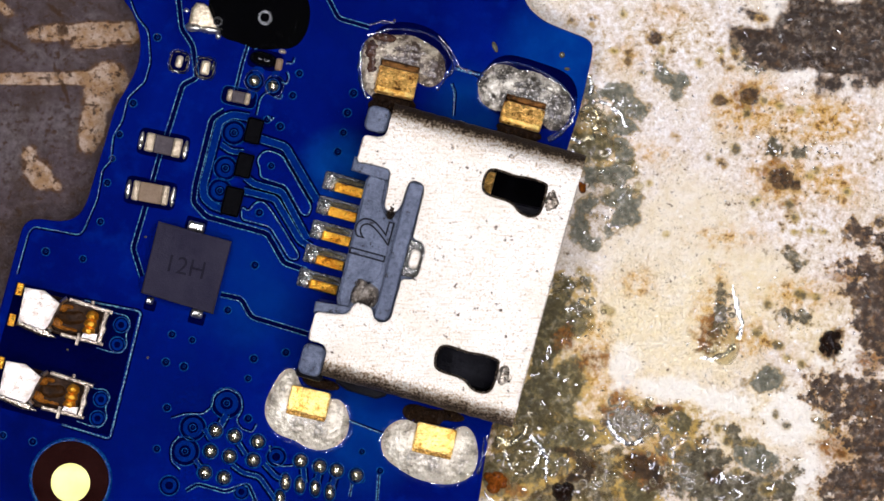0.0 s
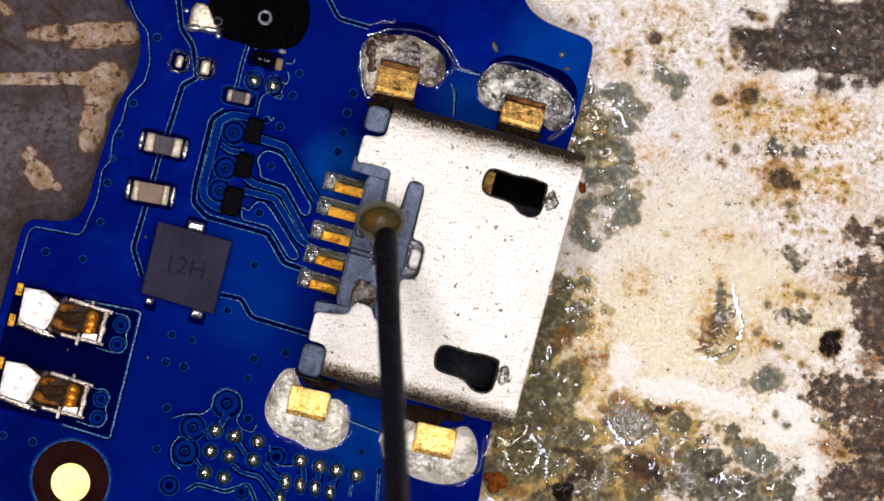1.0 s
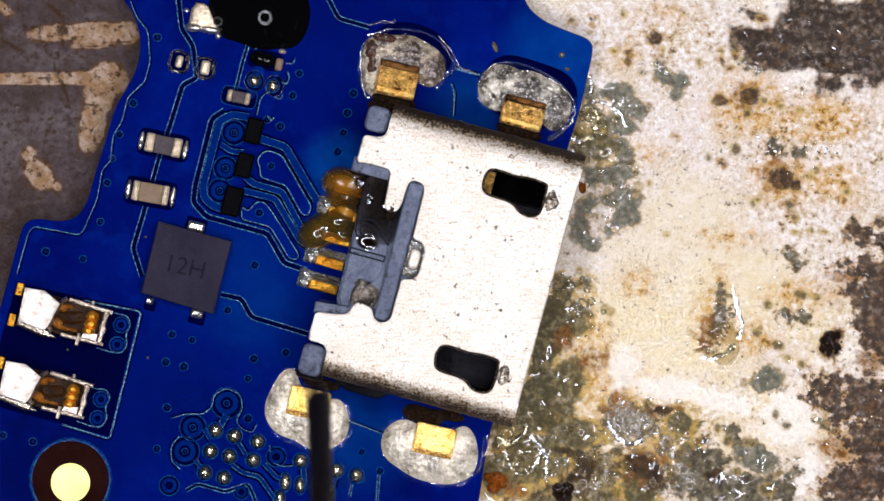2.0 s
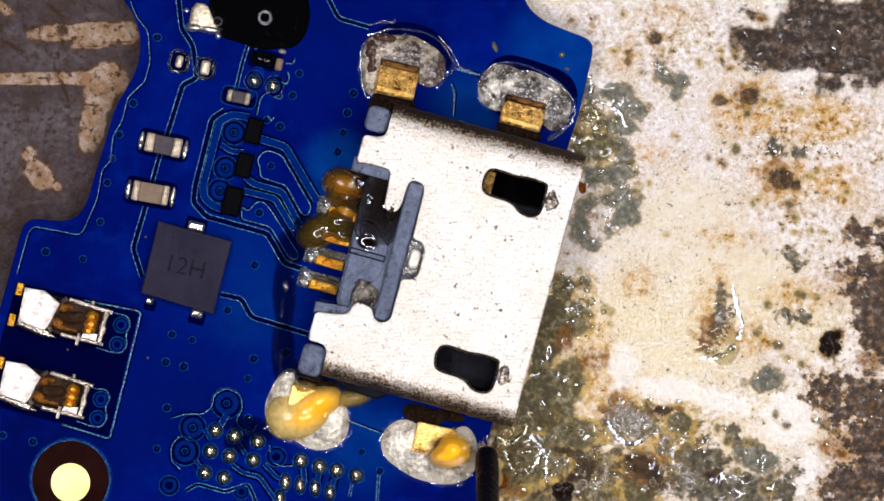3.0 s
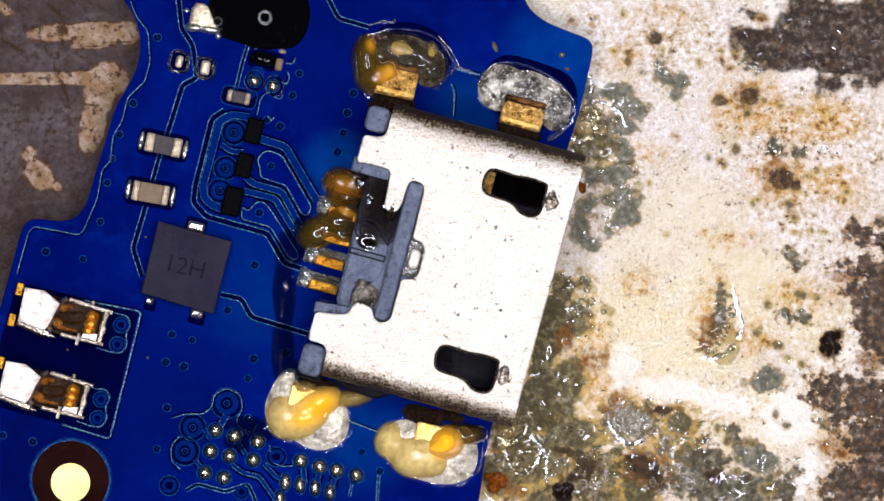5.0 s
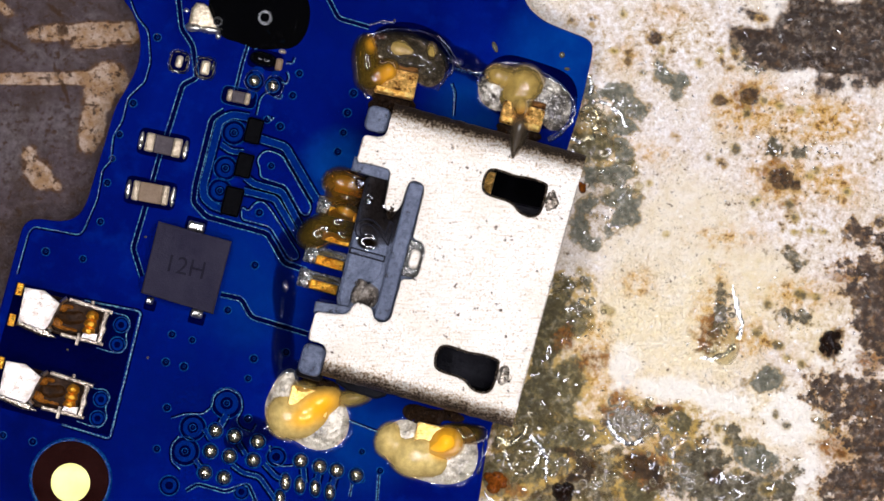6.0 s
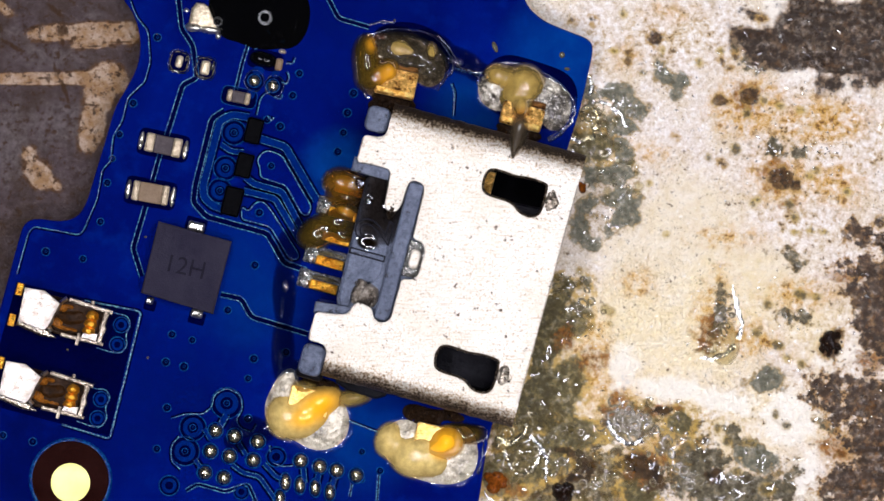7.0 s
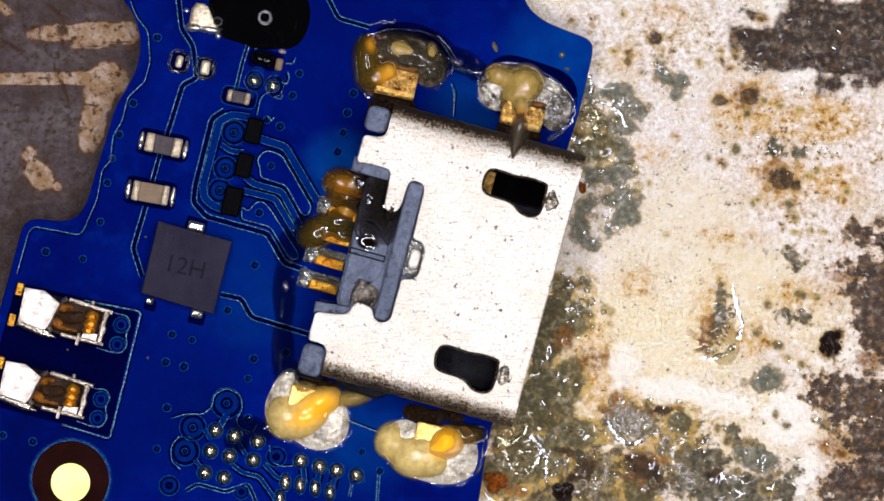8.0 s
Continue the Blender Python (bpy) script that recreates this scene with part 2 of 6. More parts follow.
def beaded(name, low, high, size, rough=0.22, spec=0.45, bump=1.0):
    """Lacquer drawn thin over an edge, its glints painted as pale beads."""
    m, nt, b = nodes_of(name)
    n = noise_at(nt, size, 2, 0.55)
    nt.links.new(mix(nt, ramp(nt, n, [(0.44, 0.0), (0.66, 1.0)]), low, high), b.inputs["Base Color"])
    b.inputs["Roughness"].default_value = rough
    b.inputs["Specular IOR Level"].default_value = spec
    relief(nt, b, n, bump)
    return m


MASK = solder_mask("blue solder mask", (0.0002, 0.0056, 0.112), (0.0002, 0.0025, 0.070), (0.0003, 0.0125, 0.144),
                   [(1000, 100, 130, (0.0004, 0.032, 0.175), 0.85), (602, 296, 80, (0.0006, 0.032, 0.160), 0.85), (835, 190, 90, (0.0005, 0.026, 0.120), 0.8), (640, 770, 130, (0.0004, 0.026, 0.145), 0.7),
                    (420, 480, 150, (0.0003, 0.017, 0.120), 0.6), (620, 40, 200, (0.0002, 0.0024, 0.062), 0.7), (470, 560, 110, (0.0003, 0.018, 0.125), 0.5), (60, 800, 220, (0.0002, 0.0016, 0.042), 0.9),
                    (300, 700, 180, (0.0002, 0.0034, 0.066), 0.75)])
MASK_LOW = surface("blue mask over bare laminate", (0.0002, 0.0009, 0.026), (0.0002, 0.0005, 0.015), 0.035, 0, 90, 8, 0.0, spec=0.03, rough_var=0.01)
MASK_LIP = beaded("blue mask over copper edge, glints painted in", (0.0008, 0.019, 0.098), (0.050, 0.190, 0.260), 4.0, 0.22, 0.40)
MASK_THIN = surface("thin blue mask over copper", (0.0003, 0.014, 0.112), (0.0002, 0.007, 0.074), 0.035, 0, 40, 6, 0.0, spec=0.04, rough_var=0.01)
MASK_PAD = beaded("lacquered rim of a pad", (0.0004, 0.013, 0.085), (0.003, 0.050, 0.155), 6.0, 0.15, 0.08, 0.5)
LAMINATE = surface("board edge laminate", (0.006, 0.03, 0.10), (0.003, 0.012, 0.05), 0.6, spec=0.2)


def brushed(name):
    """Nickel plate with brush lines along the plug's way, pits and stains."""
    m, nt, b = nodes_of(name)
    at = nt.nodes.new("ShaderNodeTexCoord").outputs["Object"]
    mp = nt.nodes.new("ShaderNodeMapping")
    mp.inputs["Rotation"].default_value = (0, 0, radians(15.2))
    mp.inputs["Scale"].default_value = (0.16, 1, 1)
    nt.links.new(at, mp.inputs["Vector"])
    lines, big, fine = noise_at(nt, 5, 4, 0.7, mp.outputs[0]), noise_at(nt, 90, 4, 0.6, at), noise_at(nt, 5, 3, 0.6, at)
    col = mix(nt, ramp(nt, big, [(0.4, 0.0), (0.7, 0.6)]), (0.545, 0.512, 0.445), (0.455, 0.405, 0.315))
    col = mix(nt, ramp(nt, lines, [(0.52, 0.0), (0.76, 0.45)]), col, (0.30, 0.235, 0.155))
    patch = ramp(nt, noise_at(nt, 70, 3, 0.6, at), [(0.40, 0.15), (0.62, 1.0)])
    spots = mix(nt, 1.0, ramp(nt, fine, [(0.56, 0.0), (0.68, 0.7)]), patch, "MULTIPLY")
    col = mix(nt, spots, col, (0.25, 0.175, 0.105))
    pits = noise_at(nt, 14, 4, 0.62, at)
    col = mix(nt, ramp(nt, pits, [(0.645, 0.0), (0.70, 0.95)]), col, (0.05, 0.032, 0.024))
    dust = noise_at(nt, 4, 2, 0.5, at)
    col = mix(nt, ramp(nt, dust, [(0.65, 0.0), (0.72, 0.8)]), col, (0.15, 0.095, 0.06))
    scratch = nt.nodes.new("ShaderNodeMapping")
    scratch.inputs["Rotation"].default_value = (0, 0, radians(10.0))
    scratch.inputs["Scale"].default_value = (0.07, 1, 1)
    nt.links.new(at, scratch.inputs["Vector"])
    col = mix(nt, ramp(nt, noise_at(nt, 3.2, 2, 0.5, scratch.outputs[0]), [(0.63, 0.0), (0.71, 0.5)]), col, (0.26, 0.19, 0.12))
    # soot and gold-brown grit burnt on along the bends, deepened by painted shade
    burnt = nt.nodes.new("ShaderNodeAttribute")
    burnt.attribute_name = "soot_shade"
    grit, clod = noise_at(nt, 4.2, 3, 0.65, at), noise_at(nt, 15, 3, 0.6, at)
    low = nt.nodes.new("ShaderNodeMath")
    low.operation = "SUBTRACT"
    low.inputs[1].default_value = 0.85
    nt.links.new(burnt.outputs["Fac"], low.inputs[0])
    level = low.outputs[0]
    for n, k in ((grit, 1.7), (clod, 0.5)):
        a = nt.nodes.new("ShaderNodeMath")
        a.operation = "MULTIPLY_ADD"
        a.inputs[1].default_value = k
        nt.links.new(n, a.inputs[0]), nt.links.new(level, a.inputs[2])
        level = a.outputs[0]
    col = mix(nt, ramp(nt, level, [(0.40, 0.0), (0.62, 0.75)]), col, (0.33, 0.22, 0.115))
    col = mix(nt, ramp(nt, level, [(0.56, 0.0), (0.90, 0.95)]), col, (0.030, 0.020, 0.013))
    nt.links.new(col, b.inputs["Base Color"])
    b.inputs["Metallic"].default_value = 1.0
    nt.links.new(ramp(nt, fine, [(0.3, 0.44), (0.7, 0.60)]), b.inputs["Roughness"])
    relief(nt, b, mix(nt, 0.6, lines, fine), 3.0)
    return m


STEEL = brushed("brushed nickel shell")
STEEL_DIRTY = surface("dark speckled nickel", (0.52, 0.46, 0.37), (0.11, 0.08, 0.05), 0.30, 1.0, 7, 3.5, 1.3, 1.3, (0.012, 0.008, 0.006), 6, rough_var=0.06)
STEEL_SOOT = surface("burnt sooty nickel", (0.060, 0.043, 0.028), (0.005, 0.003, 0.002), 0.32, 0.9, 6, 4, 2.6, 1.0, (0.26, 0.16, 0.065), 5)
def plated(name, bright, worn, burnt, streak, rough=0.34, bump=8.0):
    """Gold plate with rolling marks, worn brown in patches."""
    m, nt, b = nodes_of(name)
    at = nt.nodes.new("ShaderNodeTexCoord").outputs["Object"]
    mp = nt.nodes.new("ShaderNodeMapping")
    mp.inputs["Rotation"].default_value = (0, 0, radians(14.0))
    mp.inputs["Scale"].default_value = (0.45, 1, 1)
    nt.links.new(at, mp.inputs["Vector"])
    lines, big, fine = noise_at(nt, 6, 3, 0.6, mp.outputs[0]), noise_at(nt, 19, 4, 0.65, at), noise_at(nt, 5, 3, 0.6, at)
    col = mix(nt, ramp(nt, lines, [(0.44, 0.0), (0.64, streak)]), bright, worn)
    col = mix(nt, ramp(nt, big, [(0.46, 0.0), (0.62, 0.85)]), col, worn)
    col = mix(nt, ramp(nt, big, [(0.60, 0.0), (0.67, 0.9)]), col, burnt)
    col = mix(nt, ramp(nt, fine, [(0.58, 0.0), (0.68, 0.8)]), col, burnt)
    nt.links.new(col, b.inputs["Base Color"])
    b.inputs["Metallic"].default_value = 1.0
    b.inputs["Roughness"].default_value = rough
    relief(nt, b, mix(nt, 0.5, mix(nt, 0.5, lines, big), fine), bump)
    return m


GOLD = plated("worn gold plating", (1.0, 0.76, 0.27), (0.84, 0.45, 0.075), (0.60, 0.27, 0.045), 0.5, 0.42, 6.0)
GOLD_BROWN = plated("browned gold plating", (1.0, 0.60, 0.17), (0.34, 0.140, 0.022), (0.035, 0.014, 0.004), 0.6, 0.33, 11.0)
GOLD_DARK = plated("sooty brown gold", (0.085, 0.038, 0.011), (0.020, 0.009, 0.003), (0.005, 0.003, 0.002), 0.5, 0.40, 3.0)
GOLD_PIN = plated("gold pin plating", (1.0, 0.54, 0.065), (0.86, 0.30, 0.012), (0.18, 0.055, 0.006), 0.5, 0.45)
FOOT = surface("dark fluxed land", (0.010, 0.014, 0.024), (0.004, 0.005, 0.010), 0.25, 0, 14, 5, 2.0, 0.8, (0.10, 0.10, 0.085), 6, spec=0.4)
STAIN = surface("burnt red-brown flux", (0.075, 0.034, 0.020), (0.012, 0.007, 0.006), 0.22, 0, 12, 5, 2.5, 0.8, (0.26, 0.23, 0.18), 7, spec=0.4)
NECK = surface("burnt brown residue, shade painted in", (0.022, 0.011, 0.005), (0.005, 0.003, 0.002), 0.5, 0, 14, 6, 2.5, 0.7, (0.15, 0.075, 0.022), 7, spec=0.05)
RESIDUE = surface("olive flux residue", (0.12, 0.105, 0.055), (0.014, 0.012, 0.010), 0.22, 0, 8, 4, 2.5, 0.5, spec=0.4)


def crust(name, pale, warm, dirt, much):
    """Dull solder under old flux: pale grains, warm stains and blackened patches."""
    m, nt, b = nodes_of(name)
    big, mid, fine = noise_at(nt, 38, 5, 0.6), noise_at(nt, 14, 4, 0.62), noise_at(nt, 4.5, 3, 0.6)
    col = mix(nt, ramp(nt, big, [(0.36, 0.0), (0.64, 0.8)]), pale, warm)
    col = mix(nt, ramp(nt, mid, [(0.40, 0.0), (0.66, 0.5)]), col, warm)
    col = mix(nt, ramp(nt, big, [(0.66 - much, 0.0), (0.80 - much, 0.9)]), col, dirt)
    col = mix(nt, ramp(nt, mid, [(0.70 - much * .8, 0.0), (0.79 - much * .8, 0.8)]), col, dirt)
    col = mix(nt, ramp(nt, fine, [(0.32, 0.6), (0.44, 0.0)]), col, tuple(min(1.0, c * 1.25) for c in pale))
    col = mix(nt, ramp(nt, fine, [(0.60, 0.0), (0.72, 0.6)]), col, dirt)
    nt.links.new(col, b.inputs["Base Color"])
    b.inputs["Metallic"].default_value = 0.25
    nt.links.new(ramp(nt, mid, [(0.3, 0.28), (0.7, 0.5)]), b.inputs["Roughness"])
    relief(nt, b, mix(nt, 0.6, mid, fine), 2.2)
    wet_coat(nt, b, ramp(nt, big, [(0.40, 0.05), (0.60, 0.4)]), 11.0, 1.6, 0.04)
    return m


SOLDER = crust("pale grainy solder", (0.60, 0.55, 0.435), (0.36, 0.30, 0.20), (0.13, 0.115, 0.085), 0.14)
SOLDER_FILM = crust("solder under cloudy flux", (0.40, 0.35, 0.255), (0.165, 0.105, 0.055), (0.024, 0.013, 0.009), 0.22)
SOLDER_GREY = crust("oxidised grainy solder", (0.50, 0.46, 0.375), (0.24, 0.195, 0.13), (0.020, 0.016, 0.011), 0.23)
SCAR = crust("burnt weld", (0.27, 0.24, 0.20), (0.12, 0.085, 0.050), (0.012, 0.007, 0.005), 0.20)
TIN = surface("bright tin", (0.85, 0.82, 0.74), (0.60, 0.55, 0.45), 0.34, 1.0, 12, 4, 0.8, 0.2)
TIN_DARK = surface("fluxed tin pad", (0.46, 0.45, 0.41), (0.014, 0.014, 0.017), 0.20, 0.9, 9, 5, 4.5, 0.8)
PLASTIC = surface("dark slate plastic", (0.098, 0.116, 0.165), (0.034, 0.042, 0.066), 0.5, 0, 24, 6, 2.6, 0.9, (0.010, 0.010, 0.014), 12, spec=0.3)
HOLLOW = surface("near-black plastic with painted shade", (0.0055, 0.0052, 0.008), (0.0015, 0.0013, 0.002), 0.45, 0, 30, 6, 2.0, spec=0.06)
ENGRAVED = surface("engraved line", (0.010, 0.010, 0.015), (0.006, 0.006, 0.01), 0.7, spec=0.1)
CHIP = surface("grey moulded chip", (0.0195, 0.017, 0.029), (0.014, 0.012, 0.022), 0.75, 0, 50, 3, 0.5, spec=0.08)
CHIP_INK = surface("faint chip marking", (0.0105, 0.009, 0.016), (0.008, 0.007, 0.012), 0.8, spec=0.06)
BLACK = surface("black epoxy", (0.0012, 0.0012, 0.0016), (0.001, 0.001, 0.001), 0.05, 0, 40, 7, 0.30, spec=0.15, rough_var=0.01)
BLACK_CHIP = surface("black package", (0.0006, 0.0006, 0.0012), (0.0004, 0.0004, 0.0008), 0.35, 0, 20, 4, 0.3, spec=0.01, rough_var=0.08)
CERAMIC = surface("tan ceramic", (0.185, 0.125, 0.075), (0.12, 0.080, 0.047), 0.55, 0, 30, 4, 0.6, spec=0.15)
CERAMIC_GREY = surface("grey ceramic", (0.060, 0.046, 0.048), (0.028, 0.021, 0.022), 0.55, 0, 20, 4, 0.6, spec=0.15)
CAP_END = surface("tinned cap end", (0.56, 0.48, 0.34), (0.28, 0.22, 0.14), 0.42, 0.7, 9, 4, 1.6)
CAP_TIN = surface("dull tinned end", (0.42, 0.34, 0.23), (0.19, 0.145, 0.09), 0.45, 0.5, 9, 4, 1.6)
SPRING = surface("polished spring steel", (0.47, 0.43, 0.39), (0.33, 0.275, 0.22), 0.44, 1.0, 16, 6, 1.2, 0.6, (0.12, 0.08, 0.05), 8)
SPRING_EDGE = surface("spring housing metal", (0.46, 0.39, 0.31), (0.09, 0.065, 0.045), 0.38, 1.0, 9, 5, 2.0, 0.7)
AMBER_DARK = surface("brown contact insulator", (0.030, 0.012, 0.003), (0.003, 0.0015, 0.001), 0.45, 0, 20, 6, 1.0, spec=0.05)
AMBER = surface("amber contact plastic", (0.24, 0.080, 0.006), (0.030, 0.010, 0.002), 0.4, 0, 26, 8, 1.0, spec=0.1)
BARE = surface("bare brown laminate", (0.013, 0.0016, 0.0008), (0.006, 0.0008, 0.0005), 0.6, 0, 60, 5, 0.3, spec=0.02)
BRASS = surface("bright yellow brass", (0.88, 0.80, 0.24), (0.84, 0.75, 0.2), 0.6, 0.3, 60, 10, 0.1)
ROD = surface("black oxide steel", (0.0030, 0.0024, 0.0045), (0.0012, 0.0010, 0.002), 0.40, 0.0, 26, 9, 3.0, spec=0.09)
HANDLE = surface("cyan plastic", (0.003, 0.285, 0.55), (0.001, 0.190, 0.44), 0.4, 0, 90, 14, 1.5, spec=0.3)
RUST = surface("orange rust flake", (0.24, 0.062, 0.006), (0.05, 0.012, 0.002), 0.12, 0, 8, 4, 3.5, spec=0.12)
SPLASH = surface("grey solder splash", (0.50, 0.50, 0.48), (0.10, 0.10, 0.09), 0.2, 0.8, 12, 5, 2.0, 0.5)
SOOT = surface("burnt flux crust", (0.016, 0.007, 0.004), (0.002, 0.0015, 0.001), 0.12, 0, 9, 5, 5.0, spec=0.25, rough_var=0.05)
FLUX_PALE = clear("cloudy yellow flux", (0.82, 0.60, 0.18), (0.46, 0.31, 0.080), (6.0, 15.0), cloud=16.0, amber=(0.42, 0.16, 0.012))
FLUX_ORANGE = clear("orange-brown flux", (0.95, 0.50, 0.04), (0.125, 0.058, 0.006), (8.0, 13.0), amber=(0.42, 0.175, 0.010))
FLUX_OLIVE = clear("olive-brown flux", (0.85, 0.50, 0.05), (0.070, 0.043, 0.006), (8.0, 11.0), amber=(0.62, 0.27, 0.014))
FLUX_FRESH = clear("fresh olive flux", (0.20, 0.13, 0.045), (0.055, 0.040, 0.013), (2.0, 7.0), cloud=14.0, amber=(0.085, 0.038, 0.007), shine=0.35)
FLUX_DARK = clear("dark wet flux", (0.15, 0.092, 0.042), (0.012, 0.008, 0.004), (0.45, 60.0), 0.05, 0.1)
FILM = clear("clear flux film", (0.14, 0.19, 0.34), (0.01, 0.02, 0.04), (1.5, 60.0), 0.05, 0.0, shine=0.03)
FILM_DROP = clear("droplets of clear flux", (1, 1, 1), (0.01, 0.02, 0.04), (60.0, 90.0), 0.04, 0.0)
VARNISH = clear("clear flux", (0.86, 0.80, 0.60), (0.3, 0.26, 0.16), (5.0, 60.0), 0.05, 1.0)
FLUX_MILK = clear("milky yellow flux", (0.95, 0.70, 0.20), (0.72, 0.53, 0.18), (7.0, 12.0), cloud=14.0, amber=(1.0, 0.46, 0.012))
FLUX_SMOKE = clear("smoky clear flux", (0.25, 0.21, 0.13), (0.075, 0.062, 0.038), (8.0, 34.0), 0.05, 0.8, shine=0.4)
FLUX_TAIL = clear("thin sooty flux", (0.16, 0.11, 0.06), (0.060, 0.044, 0.026), (2.0, 5.0), 0.12, shine=0.3)
MASK_RIM = surface("glossy lip of the blue mask", (0.0004, 0.008, 0.07), (0.0003, 0.004, 0.04), 0.05, 0, 30, 8, 0.15, spec=1.0, rough_var=0.01)
GLASSY = clear("glassy grey flux over solder", (0.62, 0.62, 0.58), (0.16, 0.15, 0.125), (5.0, 9.0), 0.06, 1.5, 8.0, shine=0.45)
RING_FLUX = surface("glassy old flux", (0.22, 0.19, 0.12), (0.055, 0.040, 0.018), 0.07, 0, 12, 5, 0.8, spec=1.0, rough_var=0.02)
GLINT = surface("bright metal for glints", (0.86, 0.85, 0.82), (0.55, 0.54, 0.50), 0.24, 1.0, 9, 4, 1.0, rough_var=0.08)


# ---- the worn bench mat ----
MAT_Z = -75.0


def stain_field(X, Y, spots):
    """How far points lie outside the nearest of the stains (x, y, rx, ry, turn), in grid steps."""
    best = np.full(X.shape, 400.0)
    for x, y, rx, ry, deg in spots:
        c, s = math.cos(radians(deg)), math.sin(radians(deg))
        dx, dy = X - x, Y - y
        r = np.hypot((dx * c + dy * s) / rx, (dy * c - dx * s) / ry)
        best = np.minimum(best, (r - 1) * math.sqrt(rx * ry))
    return best


